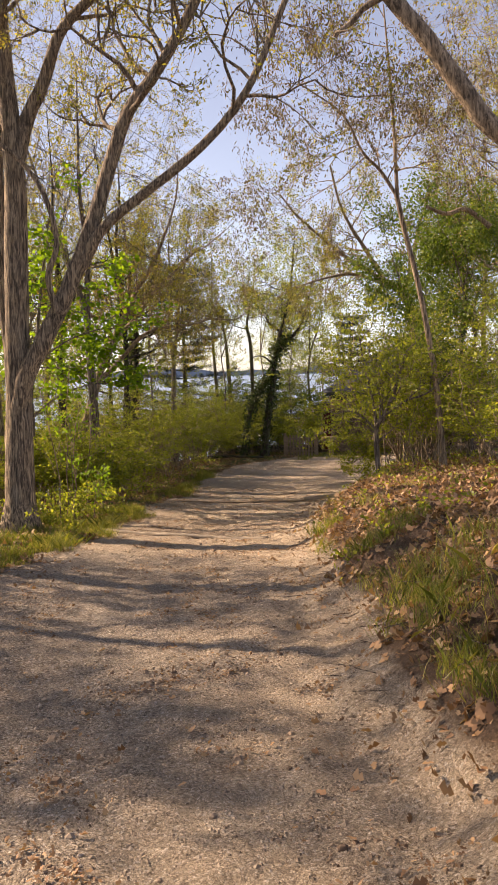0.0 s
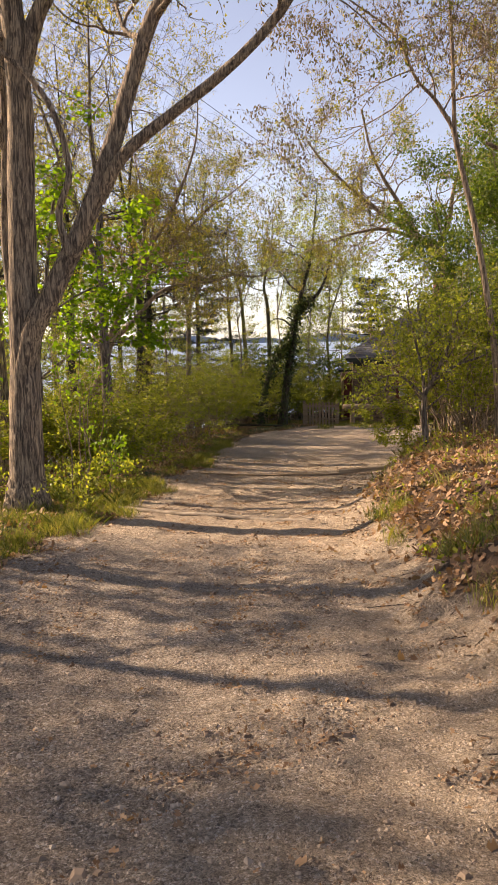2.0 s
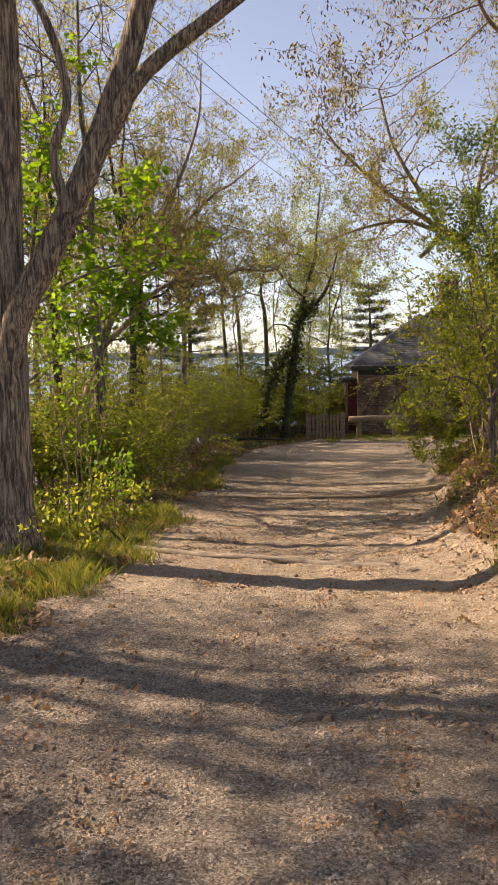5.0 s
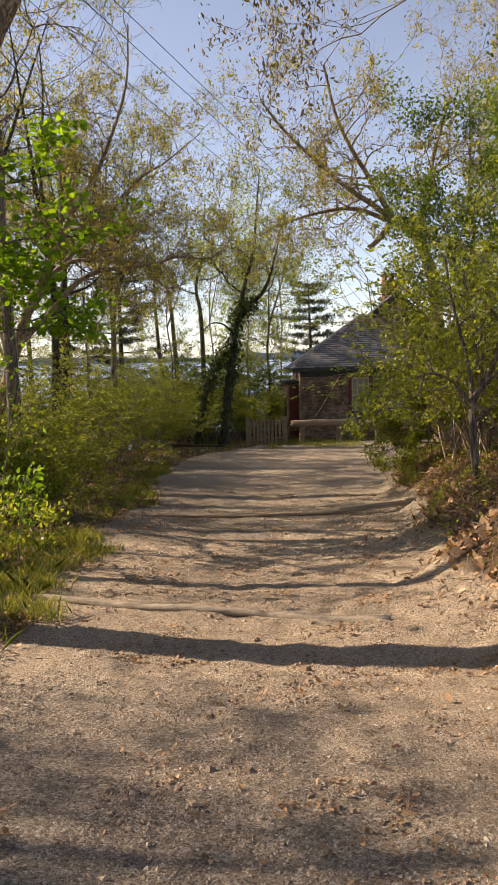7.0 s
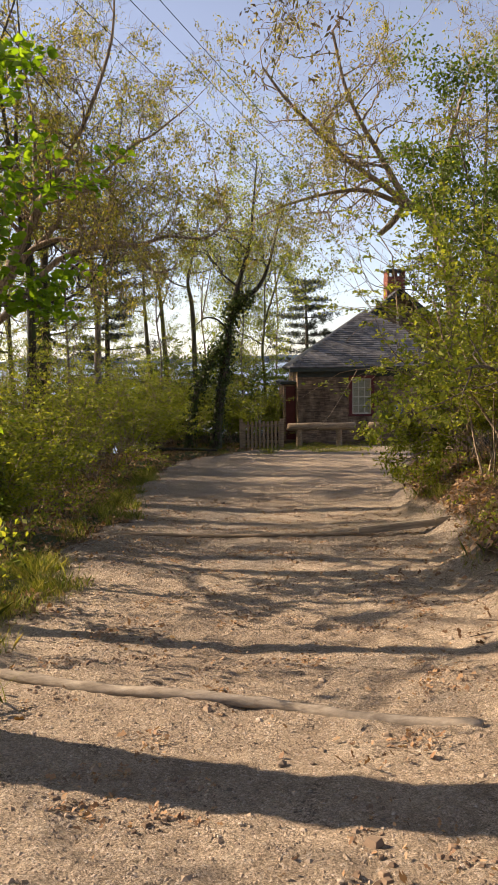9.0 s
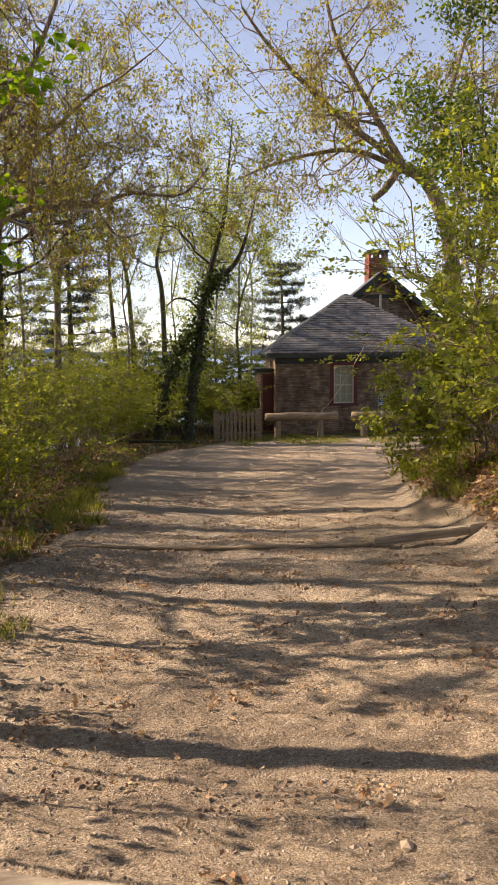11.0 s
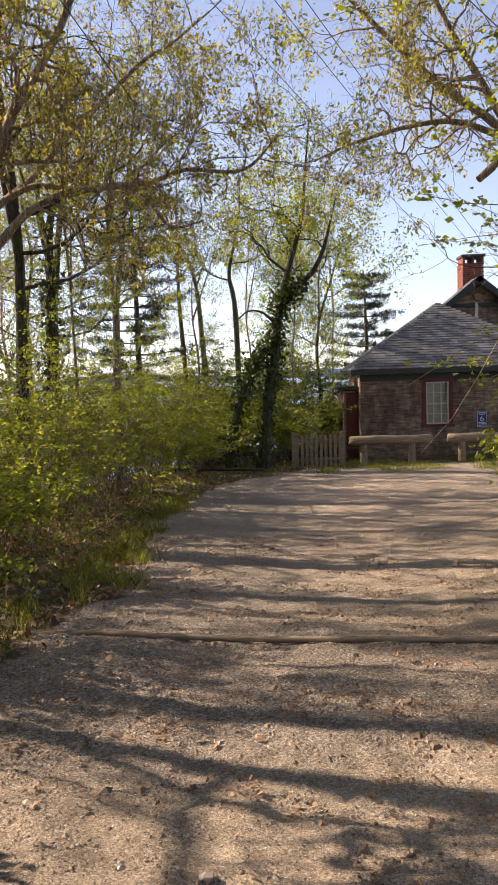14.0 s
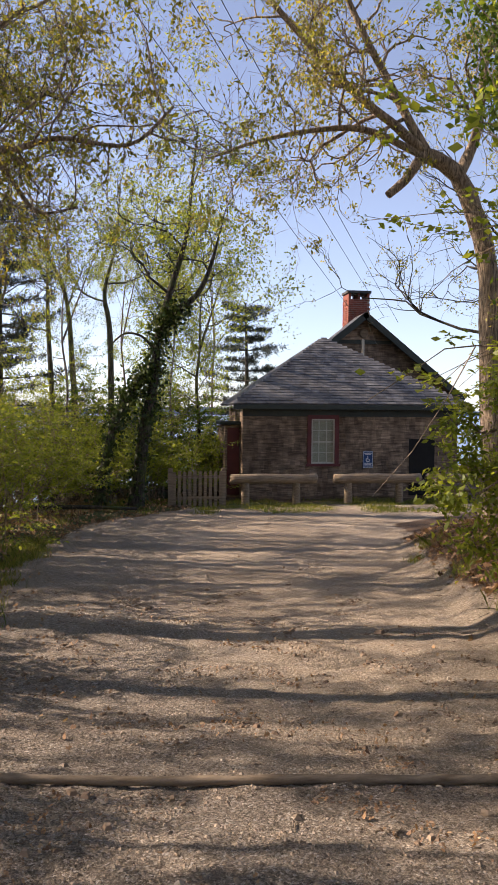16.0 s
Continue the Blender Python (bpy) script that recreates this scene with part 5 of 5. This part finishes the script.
sets = [
    flat_leaves(*keep_ground(75000, 1.3, 6.5, -1.0, 26.0, lambda x, y: (right_of(x, y) > 0.12 + 0.3 * rng.random(len(x))) & (right_of(x, y) < 3.2)), 0.066, 0.8),
    flat_leaves(*keep_ground(22000, -4.5, -1.5, 3.0, 31.0, lambda x, y: (left_of(x, y) > 0.05) & patchy(x, y, 0.8, -0.3)), 0.066, 0.8),
    flat_leaves(*keep_ground(2600, -2.0, 2.5, -2.0, 31.0, lambda x, y: (left_of(x, y) < 0) & (right_of(x, y) < 0.2) & patchy(x, y, 1.1, 0.22)), 0.04, 0.8),
    flat_leaves(*keep_ground(26000, -1.8, 2.3, -2.0, 22.0, lambda x, y: (left_of(x, y) < 0) & (right_of(x, y) < 0.2) & (rng.random(len(x)) < 0.35 + 0.6 * np.exp(-((x - 0.6) / 0.5) ** 2)) & patchy(x, y, 1.5, 0.1)), 0.021, 0.9),
    flat_leaves(*keep_ground(16000, -2.6, 2.6, -1.5, 30.0, lambda x, y: (np.abs(left_of(x, y)) < 0.5 * rng.random(len(x)) ** 2) | (np.abs(right_of(x, y) - 0.1) < 0.6 * rng.random(len(x)) ** 2)), 0.05, 0.9),
    flat_leaves(*keep_ground(70000, -1.9, 2.2, -1.0, 15.0, lambda x, y: on(x, y) & patchy(x, y, 1.9, 0.24) & patchy(x + 9, y, 6.0, 0.05)), 0.026, 0.55),
    flat_leaves(*keep_ground(5000, -4.0, 1.6, 29.5, 34.5, lambda x, y: left_of(x, y) > -0.1), 0.07, 0.9),
    flat_leaves(*keep_ground(260, -2.0, 2.5, -2.0, 20.0, lambda x, y: (left_of(x, y) < 0) & (right_of(x, y) < 0.2)), 0.045, 0.7),
]
cards_ob("leaf_litter", np.concatenate(sets), LITTER, None, "brown fallen oak leaves over the bank and verges", "stuff")


def stones(x, y, z, size, fine=False):
    """Worn stones: squashed, uneven round lumps, flatter ones for grit."""
    bs = bmesh.new()
    if size < 0.01 and not fine:
        d0 = [bs.verts.new(p) for p in ((1, 0.1, -0.5), (0.1, 1, -0.5), (-1, 0.2, -0.5), (-0.2, -1, -0.5), (0.15, 0.1, 0.3))]
        for q in ((0, 1, 4), (1, 2, 4), (2, 3, 4), (3, 0, 4)):
            bs.faces.new([d0[k] for k in q])
        bs.verts.index_update()
    elif fine:
        bmesh.ops.create_icosphere(bs, subdivisions=1, radius=1.0)
    else:
        bmesh.ops.create_cone(bs, segments=4, radius1=1.0, radius2=0.55, depth=0.9, cap_ends=True)
    d = np.array([v.co[:] for v in bs.verts]) * (1, 0.8, 0.6)
    bmesh.ops.triangulate(bs, faces=bs.faces)
    f = np.array([[v.index for v in t.verts] for t in bs.faces])
    bs.free()
    n = len(x)
    s = size * rng.lognormal(-0.3, 0.5, (n, 1, 1))
    c = np.stack([x, y, z], -1)[:, None] + s * (0, 0, 0.25)
    a = rng.uniform(0, 6.28, n)
    rot = np.stack([np.stack([np.cos(a), -np.sin(a), 0 * a], -1), np.stack([np.sin(a), np.cos(a), 0 * a], -1), np.stack([0 * a, 0 * a, 1 + 0 * a], -1)], 1)
    v = np.einsum("nij,kj->nki", rot, d) * rng.uniform(0.85 if fine else 0.7, 1.15, (n, len(d), 1)) * s + c
    return v.reshape(-1, 3), (f[None] + len(d) * np.arange(n)[:, None, None]).reshape(-1, 3)


grainy = lambda x, y: on(x, y) & (rng.random(len(x)) < np.clip(0.75 - 0.3 * x, 0.2, 1) * (1 - 0.6 * smooth(6.2, 7.6, y) * smooth(13.2, 12.2, y))) & patchy(x, y, 1.7, -0.3)
v1, f1 = stones(*keep_ground(300000, -2.2, 2.2, -1.2, 15.0, grainy), 0.0072)
v2, f2 = stones(*keep_ground(42000, -2.4, 3.4, -1.0, 27.0, grainy), 0.0098)
v3, f3 = stones(*keep_ground(2400, -2.4, 2.6, -1.2, 18.0, on), 0.0095, True)
mesh_ob("gravel", np.concatenate([v1, v2, v3]), np.concatenate([f1, f2 + len(v1), f3 + len(v1) + len(v2)]).tolist(), PEBBLE)
v4, f4 = stones(*keep_ground(60000, -2.2, 2.4, -1.2, 22.0, lambda x, y: on(x, y) & patchy(x, y, 1.5, 0.12) & patchy(x + 5, y, 5.0, 0.05)), 0.0135)
tagged(mesh_ob("soil_clods", v4, f4.tolist(), CLOD), "crumbled dark soil clods on the track", kind="stuff")
tagged(bpy.data.objects["gravel"], "loose pebbles and grit strewn on the track", kind="stuff")


def twigs(x, y, z, length):
    """Short dead sticks lying flat, as thin prisms."""
    n = len(x)
    a = rng.uniform(0, 6.28, n)
    d = np.stack([np.cos(a), np.sin(a), rng.normal(0, 0.05, n)], -1) * length * rng.uniform(0.3, 1.4, (n, 1))
    s = np.stack([-np.sin(a), np.cos(a), 0 * a], -1) * 0.0025
    u = np.array([0, 0, 0.006])
    c = np.stack([x, y, z + 0.004], -1)
    q = [np.stack([c - s, c - s + d, c + u + d, c + u], 1), np.stack([c + u, c + u + d, c + s + d, c + s], 1)]
    return np.concatenate(q)


cards_ob("twig_litter", np.concatenate([
    twigs(*keep_ground(520, -2.3, 2.4, -2.0, 16.0, lambda x, y: on(x, y) & patchy(x, y, 0.8, 0.0)), 0.05),
    twigs(*keep_ground(2500, 1.4, 5.0, 0.0, 22.0, lambda x, y: right_of(x, y) > 0.0), 0.2),
    twigs(*keep_ground(2000, -4.5, -1.7, 2.0, 31.0, lambda x, y: left_of(x, y) > 0.0), 0.2)]), BARK_OAK, None, "dead twigs scattered over track and verges", "stuff")
